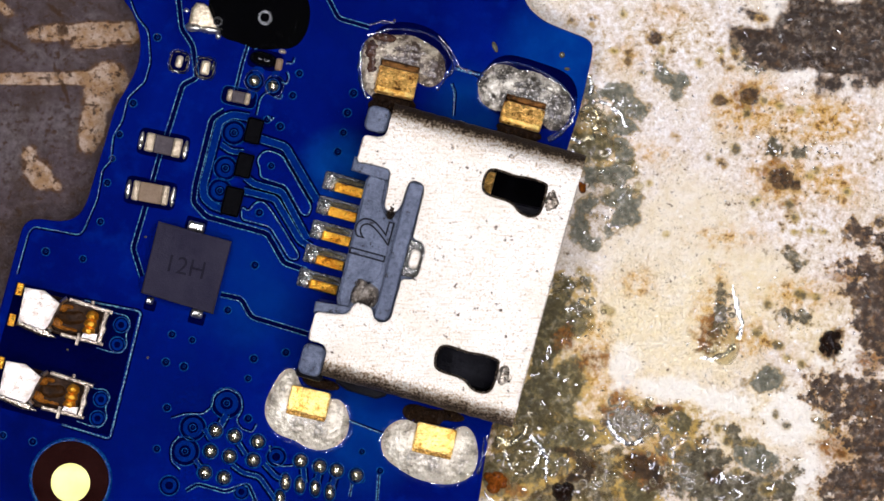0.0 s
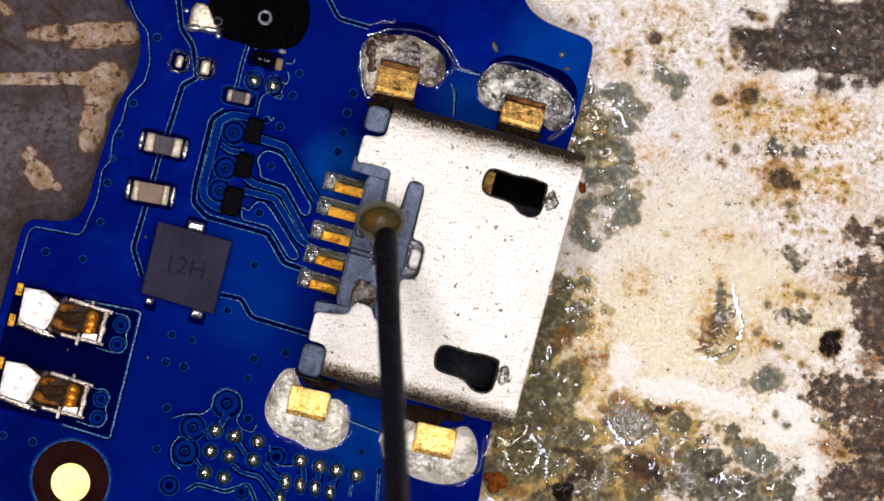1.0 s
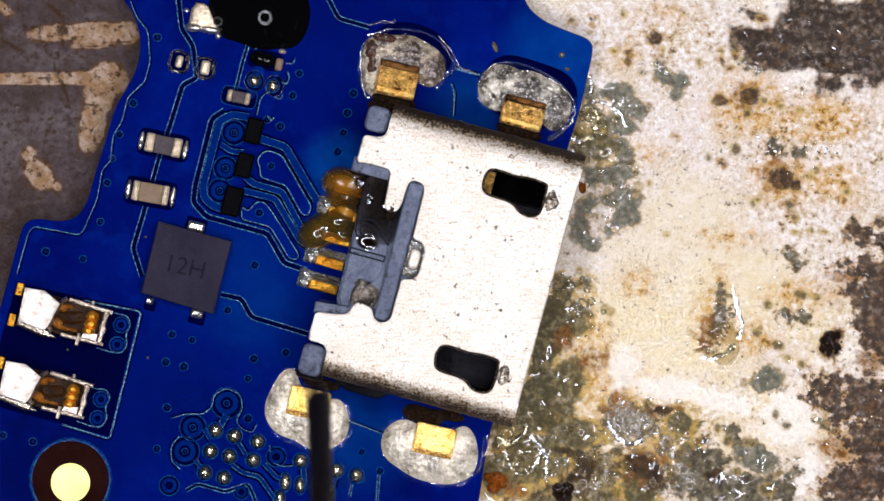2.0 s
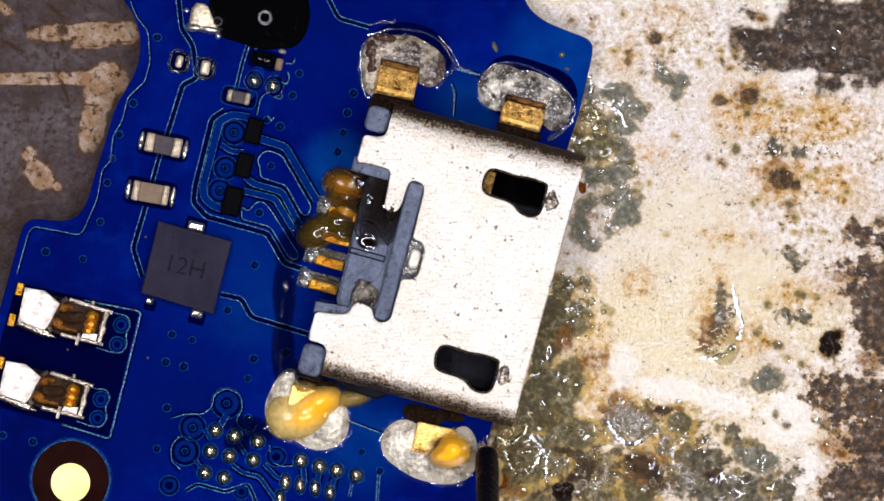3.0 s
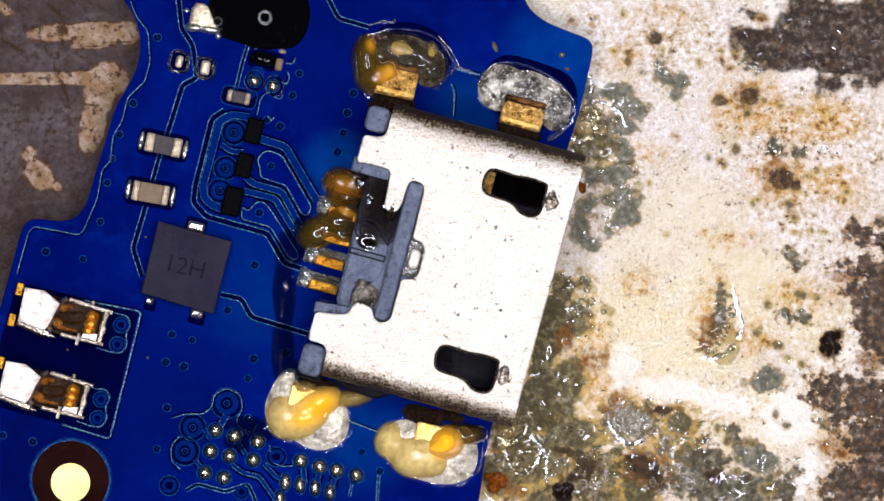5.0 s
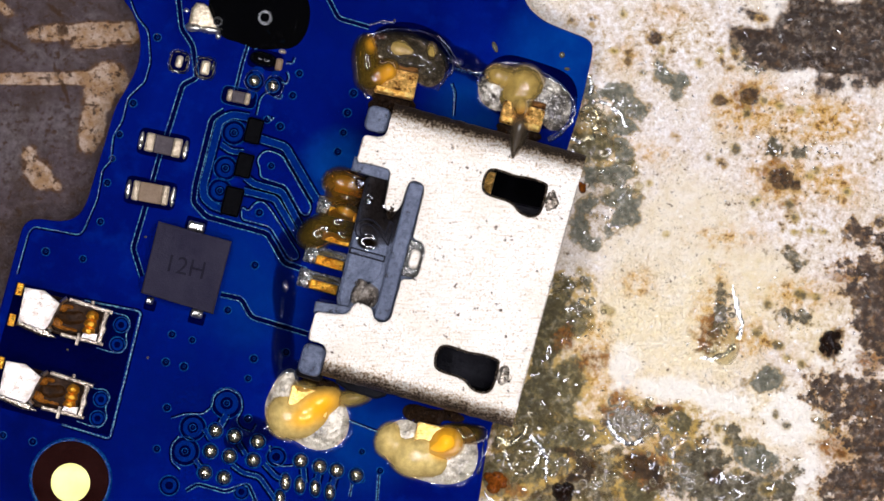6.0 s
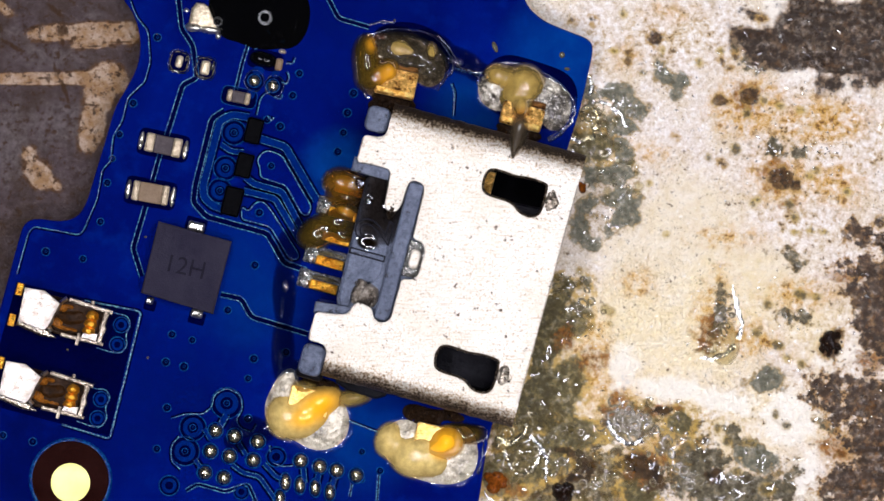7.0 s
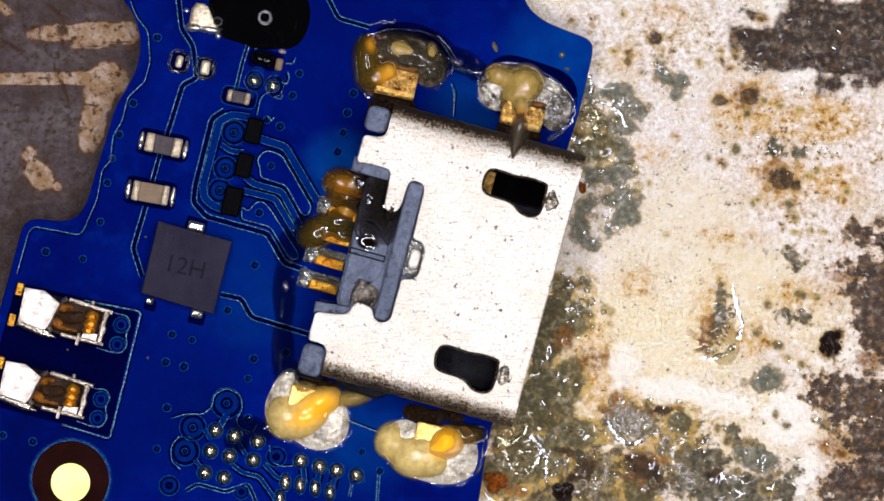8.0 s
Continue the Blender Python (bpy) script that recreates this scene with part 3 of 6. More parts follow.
STAINS = {
    "ochre": [(1330, 190, 70, 56, 0), (1385, 318, 56, 46, 20), (1085, 700, 50, 50, -20), (1048, 640, 34, 80, 10), (1170, 800, 40, 30, 0),
              (1455, 215, 90, 40, 0), (1480, 330, 50, 40, 0), (1480, 790, 40, 30, 0), (1262, 540, 26, 60, 20), (1130, 500, 26, 24, 0),
              (1415, 520, 60, 26, 0), (930, 830, 40, 30, 0), (1190, 22, 30, 12, 0), (1110, 96, 20, 18, 0), (1300, 420, 50, 16, 0), (1150, 270, 26, 16, 20), (1330, 600, 60, 30, 20)],
    "rust": [(1092, 722, 20, 28, 20), (1170, 728, 34, 9, -10), (905, 868, 30, 10, 10), (1050, 640, 26, 24, -20), (1376, 312, 26, 30, 20), (1325, 172, 26, 26, 0), (1480, 795, 26, 22, 0), (1545, 640, 34, 14, 10),
             (1256, 590, 16, 34, 10), (1145, 830, 36, 34, 0), (1000, 600, 18, 20, 0), (1400, 362, 12, 12, 0), (1505, 490, 40, 10, 0), (1465, 705, 10, 18, 0), (1395, 75, 14, 26, 0), (1490, 72, 20, 20, 0), (1330, 60, 30, 8, 0)],
    "white": [(1105, 650, 28, 44, 10), (1190, 690, 70, 20, 6), (1430, 840, 18, 50, 20), (1400, 740, 50, 50, 0), (1290, 715, 60, 20, 10),
              (1375, 22, 22, 22, 0), (1470, 640, 20, 8, 0), (1515, 625, 24, 14, 0), (1500, 145, 14, 12, 0), (1420, 130, 30, 10, 0)],
    "grey": [(1098, 170, 34, 24, 25), (1122, 190, 26, 22, 20), (1098, 222, 30, 18, 10), (1042, 165, 12, 20, 0), (1165, 112, 11, 14, 0), (1180, 134, 30, 13, 32), (1207, 143, 15, 11, 0), (1195, 170, 9, 12, 0),
             (1105, 280, 18, 36, 0), (1090, 312, 34, 18, -12), (1050, 310, 22, 14, 20), (1094, 350, 38, 14, -8), (1116, 374, 22, 30, 0), (1096, 396, 24, 12, -20),
             (1045, 360, 18, 14, 0), (1028, 405, 22, 20, 10), (1048, 432, 18, 14, 0), (1362, 672, 34, 20, -12), (1340, 810, 46, 24, 35)],
    "slate": [(1302, 770, 13, 16, -30), (1255, 782, 9, 14, 0), (1250, 815, 44, 22, 10), (1300, 868, 96, 30, 0), (1235, 850, 40, 30, 0), (1396, 862, 16, 30, 0), (1413, 830, 7, 14, 0), (1395, 448, 14, 9, 10),
              (1412, 463, 11, 11, 0), (1396, 560, 18, 8, 0), (1428, 562, 14, 12, 0), (1283, 520, 10, 16, 0), (1272, 568, 14, 34, 20), (1256, 614, 13, 11, 0), (1474, 757, 22, 9, 22), (1372, 262, 20, 16, 30), (1416, 268, 12, 13, 0), (1305, 68, 12, 20, 20), (1340, 112, 24, 14, 20)],
    # those beside the socket also paint the shell's shadow onto the mat
    "olive": [(975, 590, 28, 100, 14), (1000, 690, 36, 56, 20), (950, 720, 40, 60, 10), (1065, 262, 34, 30, 0), (1030, 262, 20, 34, 0), (1020, 560, 24, 34, 0),
              (985, 505, 14, 10, 0), (1010, 505, 16, 8, 0), (1040, 500, 10, 12, 0), (950, 810, 60, 44, 0), (1010, 770, 50, 26, 0), (1135, 850, 34, 50, 0), (895, 840, 50, 40, 0), (1052, 205, 12, 14, 0), (1208, 748, 24, 20, 0), (1218, 812, 26, 24, 0)],
    "grime": [(1500, 70, 110, 66, 4), (1380, 88, 66, 36, 12), (1325, 62, 26, 18, 10), (1440, 30, 60, 34, 0), (1560, 100, 50, 50, 0), (1470, 146, 18, 16, 30), (1525, 150, 8, 10, 0), (1340, 28, 16, 10, 20), (1580, 20, 50, 50, 0)],
    "dusk": [(1566, 560, 50, 80, 0), (1550, 480, 60, 22, 10), (1536, 420, 34, 16, 10), (1510, 405, 10, 12, 0), (1545, 710, 60, 44, 0), (1470, 690, 34, 26, -20), (1560, 790, 62, 60, 0), (1520, 860, 64, 40, -10), (1490, 730, 20, 20, 0), (1520, 515, 34, 12, 10), (1448, 670, 14, 10, 0)],
    "spot": [(1472, 614, 20, 22, 0), (1486, 592, 10, 12, 0), (1385, 316, 22, 20, 10), (1412, 326, 11, 11, 0), (1330, 170, 18, 16, 0), (1278, 178, 13, 10, 0), (1163, 68, 14, 12, 0),
             (1352, 32, 10, 6, 10), (1560, 394, 10, 10, 0), (1052, 34, 6, 6, 0), (1015, 37, 6, 5, 0), (1115, 92, 7, 5, 0), (1114, 110, 6, 6, 0),
             (1198, 243, 6, 6, 0), (1281, 289, 7, 7, 0), (1282, 107, 6, 6, 0), (1295, 120, 6, 5, 0), (1305, 100, 6, 7, 0)],
    "dot": [(1420, 522, 11, 8, 20), (1448, 526, 8, 5, 0), (1342, 590, 8, 7, 0), (1380, 612, 10, 8, 20), (1422, 646, 7, 7, 0), (1362, 540, 7, 7, 0),
            (1273, 760, 6, 8, 0), (1330, 786, 10, 5, 0), (1395, 755, 7, 6, 0), (1376, 735, 5, 8, 0), (1400, 362, 7, 7, 0), (1410, 386, 7, 7, 0),
            (1325, 200, 6, 9, 0), (1256, 278, 6, 5, 20), (1305, 264, 8, 9, 0), (1308, 835, 6, 6, 0), (1290, 783, 7, 8, 0), (1140, 128, 6, 4, 0), (1360, 868, 12, 10, 0)],
    "dot_more": [(1410, 412, 6, 4, 0), (1462, 412, 6, 4, 0), (1342, 354, 6, 4, 0), (1335, 362, 4, 4, 0), (1448, 302, 6, 5, 0), (1436, 312, 6, 5, 0), (1503, 340, 6, 6, 0),
                 (1438, 408, 5, 5, 0), (1106, 24, 5, 6, 0), (1089, 90, 6, 4, 0), (1175, 88, 4, 4, 0), (1240, 110, 5, 6, 0), (1278, 90, 6, 5, 0), (1152, 325, 4, 4, 0),
                 (1182, 415, 5, 4, 0), (1355, 178, 5, 6, 0), (1384, 188, 7, 5, 0), (1420, 195, 7, 5, 0), (1396, 634, 5, 5, 0)],
    "murk": [(1000, 850, 140, 60, 0), (1110, 850, 60, 60, 0), (930, 790, 70, 50, 0), (1020, 775, 60, 30, 0), (1120, 745, 60, 34, 0), (1210, 790, 40, 60, 0), (1040, 880, 50, 30, 0)],
    "burnt": [(1036, 822, 16, 26, -20), (1018, 846, 30, 8, 10), (1010, 802, 22, 6, 10), (1000, 872, 18, 16, 0), (1130, 824, 26, 16, 10), (1160, 845, 20, 24, 0), (1268, 846, 16, 16, 0), (1170, 728, 26, 7, 0), (1095, 745, 10, 14, 0), (1180, 862, 16, 12, 0)],
    "tan": [(1170, 560, 120, 90, 0), (1220, 440, 110, 130, 0), (1120, 470, 60, 60, 0), (1090, 560, 50, 60, 10), (1350, 480, 60, 50, 0), (1230, 620, 60, 50, 0)],
    "sand": [(1450, 260, 140, 110, 0), (1400, 400, 100, 50, 0), (1200, 60, 110, 60, 0), (1400, 560, 110, 70, 0), (1340, 740, 140, 50, 0), (1060, 80, 60, 60, 0)],
    "warm": [(1150, 640, 200, 130, 0), (1330, 740, 130, 80, 0), (1080, 700, 110, 90, 0), (1300, 540, 120, 80, 0), (1440, 580, 60, 60, 0)],
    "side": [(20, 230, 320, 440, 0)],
    "bare": [(92, 58, 40, 15, -4), (170, 56, 72, 17, -3), (165, 76, 40, 10, -6), (225, 60, 24, 18, 0), (70, 139, 130, 11, 0), (160, 138, 60, 12, 0), (195, 138, 34, 26, 24), (176, 170, 26, 30, 10),
             (163, 225, 22, 46, 12), (52, 275, 13, 14, 0), (70, 310, 26, 22, 45), (94, 325, 14, 9, 40), (6, 15, 18, 8, 30)],
    "pale_side": [(28, 60, 16, 14, 0), (162, 25, 14, 7, 40), (14, 250, 40, 70, 0), (100, 220, 50, 40, 0), (90, 100, 60, 16, 0)],
    "crack": [(103, 100, 3, 55, 20), (115, 160, 4, 36, -20), (70, 140, 34, 3, -16), (108, 50, 7, 12, 0), (20, 80, 30, 4, 30), (100, 20, 20, 4, 40), (190, 78, 50, 3, -8), (160, 186, 16, 3, 10)],
}


def mat_material():
    m, nt, b = nodes_of("stained worn mat")
    at = nt.nodes.new("ShaderNodeTexCoord").outputs["Object"]

    def times(a, v):
        n = nt.nodes.new("ShaderNodeMath")
        n.operation = "MULTIPLY"
        nt.links.new(a, n.inputs[0])
        if isinstance(v, (int, float)):
            n.inputs[1].default_value = v
        else:
            nt.links.new(v, n.inputs[1])
        return n.outputs[0]

    def field(name, ragged, size):
        """How far outside the stains of that name, with the outline broken up by noise."""
        f = nt.nodes.new("ShaderNodeAttribute")
        f.attribute_name = name
        s = nt.nodes.new("ShaderNodeMath")
        s.operation = "MULTIPLY_ADD"
        nt.links.new(noise_at(nt, size, 5, 0.62, at), s.inputs[0])
        s.inputs[1].default_value = ragged * 4
        s.inputs[2].default_value = -ragged * 2
        a = nt.nodes.new("ShaderNodeMath")
        nt.links.new(f.outputs["Fac"], a.inputs[0]), nt.links.new(s.outputs[0], a.inputs[1])
        return a.outputs[0]

    def within(f, soft, grown=0.0):
        r = nt.nodes.new("ShaderNodeMapRange")
        r.interpolation_type = "SMOOTHSTEP"
        r.inputs["From Min"].default_value, r.inputs["From Max"].default_value = grown + soft, grown - soft
        nt.links.new(f, r.inputs["Value"])
        return r.outputs[0]

    def stains(name, ragged, soft, size=22.0):
        return within(field(name, ragged, size), soft)

    big, wide, mid = noise_at(nt, 120, 5, 0.6, at), noise_at(nt, 60, 4, 0.55, at), noise_at(nt, 26, 5, 0.65, at)
    blot, gritty, fine = noise_at(nt, 17, 5, 0.7, at), noise_at(nt, 11, 3, 0.6, at), noise_at(nt, 7, 4, 0.7, at)
    speck, worn = noise_at(nt, 3.2, 2, 0.6, at), noise_at(nt, 13, 5, 0.7, at)

    def tone(fac, lo, hi, a, c):
        return mix(nt, ramp(nt, fac, [(lo, 0.0), (hi, 1.0)]), a, c)

    # cream top layer
    col = tone(wide, 0.42, 0.66, (0.96, 0.91, 0.89), (0.85, 0.755, 0.61))
    col = mix(nt, ramp(nt, mid, [(0.53, 0.0), (0.69, 0.45)]), col, (0.66, 0.50, 0.29))
    # fine white and tan speckle paints the crinkle's highlights and shadows
    col = mix(nt, ramp(nt, fine, [(0.40, 0.0), (0.60, 0.38)]), col, (0.56, 0.43, 0.27))
    col = mix(nt, ramp(nt, speck, [(0.42, 0.0), (0.62, 0.35)]), col, (0.52, 0.40, 0.25))
    col = mix(nt, ramp(nt, fine, [(0.34, 0.8), (0.46, 0.0)]), col, (0.97, 0.95, 0.95))
    col = mix(nt, ramp(nt, fine, [(0.58, 0.0), (0.70, 0.6)]), col, (0.45, 0.31, 0.14))
    sand = stains("sand", 30, 50)
    col = mix(nt, times(sand, ramp(nt, gritty, [(0.52, 0.0), (0.60, 0.75)])), col, (0.50, 0.325, 0.12))
    col = mix(nt, times(sand, ramp(nt, gritty, [(0.63, 0.0), (0.68, 0.85)])), col, (0.16, 0.10, 0.04))
    col = mix(nt, times(sand, ramp(nt, gritty, [(0.38, 0.9), (0.45, 0.0)])), col, (0.97, 0.94, 0.94))
    col = mix(nt, times(stains("tan", 30, 40), 0.8), col, tone(mid, 0.35, 0.65, (0.89, 0.81, 0.65), (0.80, 0.68, 0.45)))
    col = mix(nt, times(stains("warm", 40, 60, 40), ramp(nt, mid, [(0.34, 0.2), (0.62, 0.62)])), col, (0.93, 0.78, 0.46))
    # rusty ochre stains, strongest round the burnt spots
    col = mix(nt, times(stains("ochre", 26, 26), ramp(nt, blot, [(0.42, 0.12), (0.58, 0.9)])), col, (0.64, 0.345, 0.045))
    col = mix(nt, times(stains("ochre", 22, 30), ramp(nt, blot, [(0.575, 0.0), (0.63, 0.9)])), col, (0.13, 0.050, 0.009))
    # sharp brown specks and pale grains that come and go over the top layer
    col = mix(nt, times(ramp(nt, gritty, [(0.635, 0.0), (0.675, 0.9)]), ramp(nt, big, [(0.42, 0.1), (0.58, 1.0)])), col, (0.10, 0.052, 0.016))
    col = mix(nt, times(ramp(nt, speck, [(0.62, 0.0), (0.68, 0.8)]), ramp(nt, wide, [(0.40, 0.1), (0.60, 1.0)])), col, (0.20, 0.115, 0.040))
    col = mix(nt, times(ramp(nt, gritty, [(0.31, 0.9), (0.37, 0.0)]), ramp(nt, wide, [(0.42, 1.0), (0.60, 0.2)])), col, (0.98, 0.96, 0.95))
    col = mix(nt, times(stains("white", 20, 12), 0.75), col, (0.98, 0.945, 0.865))

    wet = []

    def patch(col, name, ragged, soft, size, rim, rim_colour, inner, amount=0.96, damp=1.0):
        """A bare patch with the brown rim that grime leaves round it."""
        f = field(name, ragged, size)
        col = mix(nt, times(within(f, soft + 1.5, rim), ramp(nt, gritty, [(0.40, 0.25), (0.54, 0.9)])), col, rim_colour)
        faded = ramp(nt, worn, [(0.30, amount * 0.55), (0.50, amount)])
        wet.append(times(within(f, soft + 3), damp))
        return mix(nt, times(within(f, soft), faded), col, inner)

    boiled = tone(worn, 0.38, 0.60, (0.205, 0.175, 0.088), (0.030, 0.018, 0.005))
    boiled = mix(nt, ramp(nt, blot, [(0.56, 0.0), (0.66, 0.85)]), boiled, (0.34, 0.170, 0.022))
    boiled = mix(nt, ramp(nt, fine, [(0.30, 0.7), (0.40, 0.0)]), boiled, (0.54, 0.49, 0.38))
    col = patch(col, "murk", 36, 8, 20, 8, (0.56, 0.36, 0.09), boiled, 0.92)
    col = patch(col, "olive", 18, 5, 26, 11, (0.58, 0.38, 0.10), tone(worn, 0.40, 0.62, (0.128, 0.118, 0.060), (0.052, 0.040, 0.013)))
    hazy = mix(nt, ramp(nt, fine, [(0.58, 0.0), (0.70, 0.6)]), tone(worn, 0.38, 0.62, (0.205, 0.212, 0.172), (0.085, 0.084, 0.054)), (0.045, 0.038, 0.020))
    col = patch(col, "grey", 16, 2.5, 26, 4.5, (0.36, 0.23, 0.07), hazy)
    col = patch(col, "slate", 19, 3.0, 14, 4.5, (0.30, 0.185, 0.055), mix(nt, ramp(nt, fine, [(0.28, 0.6), (0.40, 0.0)]), tone(worn, 0.40, 0.60, (0.155, 0.145, 0.100), (0.042, 0.031, 0.013)), (0.36, 0.33, 0.25)))
    col = mix(nt, times(stains("rust", 16, 8, 14), ramp(nt, blot, [(0.38, 0.2), (0.56, 0.95)])), col, tone(fine, 0.38, 0.62, (0.36, 0.145, 0.022), (0.075, 0.026, 0.007)))
    col = mix(nt, times(stains("burnt", 14, 4, 18), 0.95), col, tone(blot, 0.42, 0.60, (0.070, 0.036, 0.010), (0.012, 0.008, 0.005)))
    # brown and purplish grime
    dark = tone(worn, 0.36, 0.62, (0.056, 0.039, 0.029), (0.017, 0.010, 0.006))
    dark = mix(nt, ramp(nt, blot, [(0.53, 0.0), (0.66, 0.8)]), dark, (0.110, 0.055, 0.020))
    dark = mix(nt, ramp(nt, wide, [(0.52, 0.0), (0.66, 0.7)]), dark, (0.030, 0.020, 0.015))
    dark = mix(nt, ramp(nt, gritty, [(0.58, 0.0), (0.66, 0.8)]), dark, (0.020, 0.012, 0.009))
    dark = mix(nt, ramp(nt, fine, [(0.26, 0.5), (0.36, 0.0)]), dark, (0.16, 0.125, 0.105))
    col = patch(col, "grime", 20, 4, 22, 6, (0.30, 0.20, 0.12), dark, 0.97)
    dusk = tone(mid, 0.38, 0.60, (0.070, 0.045, 0.034), (0.022, 0.013, 0.009))
    dusk = mix(nt, ramp(nt, blot, [(0.54, 0.0), (0.64, 0.8)]), dusk, (0.160, 0.070, 0.018))
    dusk = mix(nt, ramp(nt, gritty, [(0.60, 0.0), (0.68, 0.85)]), dusk, (0.018, 0.012, 0.012))
    dusk = mix(nt, ramp(nt, fine, [(0.26, 0.6), (0.38, 0.0)]), dusk, (0.24, 0.19, 0.155))
    col = patch(col, "dusk", 34, 5, 17, 9, (0.44, 0.25, 0.085), dusk, 0.96)
    # small burnt spots with ochre rims
    col = patch(col, "spot", 6, 2.5, 13, 4.5, (0.50, 0.31, 0.10), tone(fine, 0.42, 0.58, (0.014, 0.009, 0.008), (0.085, 0.040, 0.014)))
    col = patch(col, "dot", 5, 2.5, 11, 3.5, (0.46, 0.32, 0.10), tone(fine, 0.42, 0.58, (0.075, 0.062, 0.030), (0.17, 0.115, 0.035)), 0.92)
    col = patch(col, "dot_more", 5, 2.0, 11, 4, (0.56, 0.40, 0.11), tone(fine, 0.42, 0.58, (0.11, 0.085, 0.035), (0.25, 0.16, 0.04)), 0.9)
    # board's cut-out side: grime and painted shade in its brown, with scraped cream stripes
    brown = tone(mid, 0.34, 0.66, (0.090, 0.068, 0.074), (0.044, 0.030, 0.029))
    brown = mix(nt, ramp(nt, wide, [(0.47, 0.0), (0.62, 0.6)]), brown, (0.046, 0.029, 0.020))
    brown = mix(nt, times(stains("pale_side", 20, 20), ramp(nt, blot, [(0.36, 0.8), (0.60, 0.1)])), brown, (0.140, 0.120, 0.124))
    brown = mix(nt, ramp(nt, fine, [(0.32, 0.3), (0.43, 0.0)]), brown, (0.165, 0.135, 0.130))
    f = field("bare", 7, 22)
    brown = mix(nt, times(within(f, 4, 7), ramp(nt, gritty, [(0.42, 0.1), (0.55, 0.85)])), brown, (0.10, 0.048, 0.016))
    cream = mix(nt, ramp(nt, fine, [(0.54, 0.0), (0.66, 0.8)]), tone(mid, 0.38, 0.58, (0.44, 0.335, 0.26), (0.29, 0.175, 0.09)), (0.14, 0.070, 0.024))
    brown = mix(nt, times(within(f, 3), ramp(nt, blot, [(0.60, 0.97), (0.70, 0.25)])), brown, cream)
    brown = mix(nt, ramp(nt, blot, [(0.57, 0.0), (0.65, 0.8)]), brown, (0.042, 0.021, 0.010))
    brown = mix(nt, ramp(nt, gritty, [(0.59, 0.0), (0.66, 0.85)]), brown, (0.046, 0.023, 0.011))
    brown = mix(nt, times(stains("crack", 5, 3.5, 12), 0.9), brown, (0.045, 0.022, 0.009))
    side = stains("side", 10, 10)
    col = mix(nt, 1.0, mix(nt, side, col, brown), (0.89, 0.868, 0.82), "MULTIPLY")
    nt.links.new(col, b.inputs["Base Color"])
    damp = wet[0]
    for w in wet[1:4]:
        k = nt.nodes.new("ShaderNodeMath")
        k.operation = "MAXIMUM"
        nt.links.new(damp, k.inputs[0]), nt.links.new(w, k.inputs[1])
        damp = k.outputs[0]
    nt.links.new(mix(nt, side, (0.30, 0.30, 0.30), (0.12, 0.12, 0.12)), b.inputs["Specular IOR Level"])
    nt.links.new(ramp(nt, big, [(0.35, 0.24), (0.65, 0.40)]), b.inputs["Roughness"])
    skin = mix(nt, damp, ramp(nt, mid, [(0.56, 0.0), (0.62, 0.12)]), ramp(nt, mid, [(0.46, 0.05), (0.56, 0.65)]))
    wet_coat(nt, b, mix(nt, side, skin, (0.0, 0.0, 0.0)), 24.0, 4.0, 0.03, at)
    relief(nt, b, mix(nt, 0.40, mix(nt, 0.5, mid, gritty), fine), 15.0, 1.0)
    return m


def mat_height(x, y):
    v = Vector((x / 90, y / 90, 0))
    return MAT_Z - 3 + 3.0 * noise.noise(v) + 1.6 * noise.noise(v * 3.1) + 0.9 * noise.noise(v * 7.0)


def build_mat():
    bm = bmesh.new()
    xs = [-9000, -4000, -1500] + list(range(-200, 1800, 8)) + [3000, 5500, 10500]
    ys = [-9000, -4000, -1500] + list(range(-150, 1050, 8)) + [2400, 5000, 10000]
    rows, where = [], []
    for y in ys:
        row = []
        for x in xs:
            row.append(bm.verts.new((x, y, mat_height(x, y))))
            where.append((x, y))
        rows.append(row)
    for a, b in zip(rows, rows[1:]):
        for i in range(len(xs) - 1):
            bm.faces.new((a[i], a[i + 1], b[i + 1], b[i]))
    edge = [e for e in bm.edges if len(e.link_faces) == 1]
    for v in bmesh.ops.extrude_edge_only(bm, edges=edge)["geom"]:
        if isinstance(v, bmesh.types.BMVert):
            where.append((v.co.x, v.co.y))
            v.co.z = MAT_Z - 160
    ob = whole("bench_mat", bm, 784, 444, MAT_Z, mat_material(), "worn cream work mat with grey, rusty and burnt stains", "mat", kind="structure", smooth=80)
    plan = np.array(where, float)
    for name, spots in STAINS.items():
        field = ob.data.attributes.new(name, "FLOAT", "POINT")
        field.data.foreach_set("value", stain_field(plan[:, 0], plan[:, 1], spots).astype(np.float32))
    return ob


build_mat()


def spatter(cx, cy, r, n, small, high, seed, stretch=1.0, deg=0.0):
    """Lobes of a splash: beads of odd sizes, thick in the middle."""
    rnd = random.Random(seed)
    lobes = []
    for _ in range(n):
        d, q = r * math.sqrt(rnd.random()), rnd.uniform(0, math.tau)
        x, y = turned(d * math.cos(q) * stretch, d * math.sin(q), deg)
        k = rnd.uniform(0.5, 1.5)
        lobes.append((cx + x, cy + y, small * k * rnd.uniform(.8, 1.3), small * k, rnd.uniform(0, 180), high * k))
    return lobes


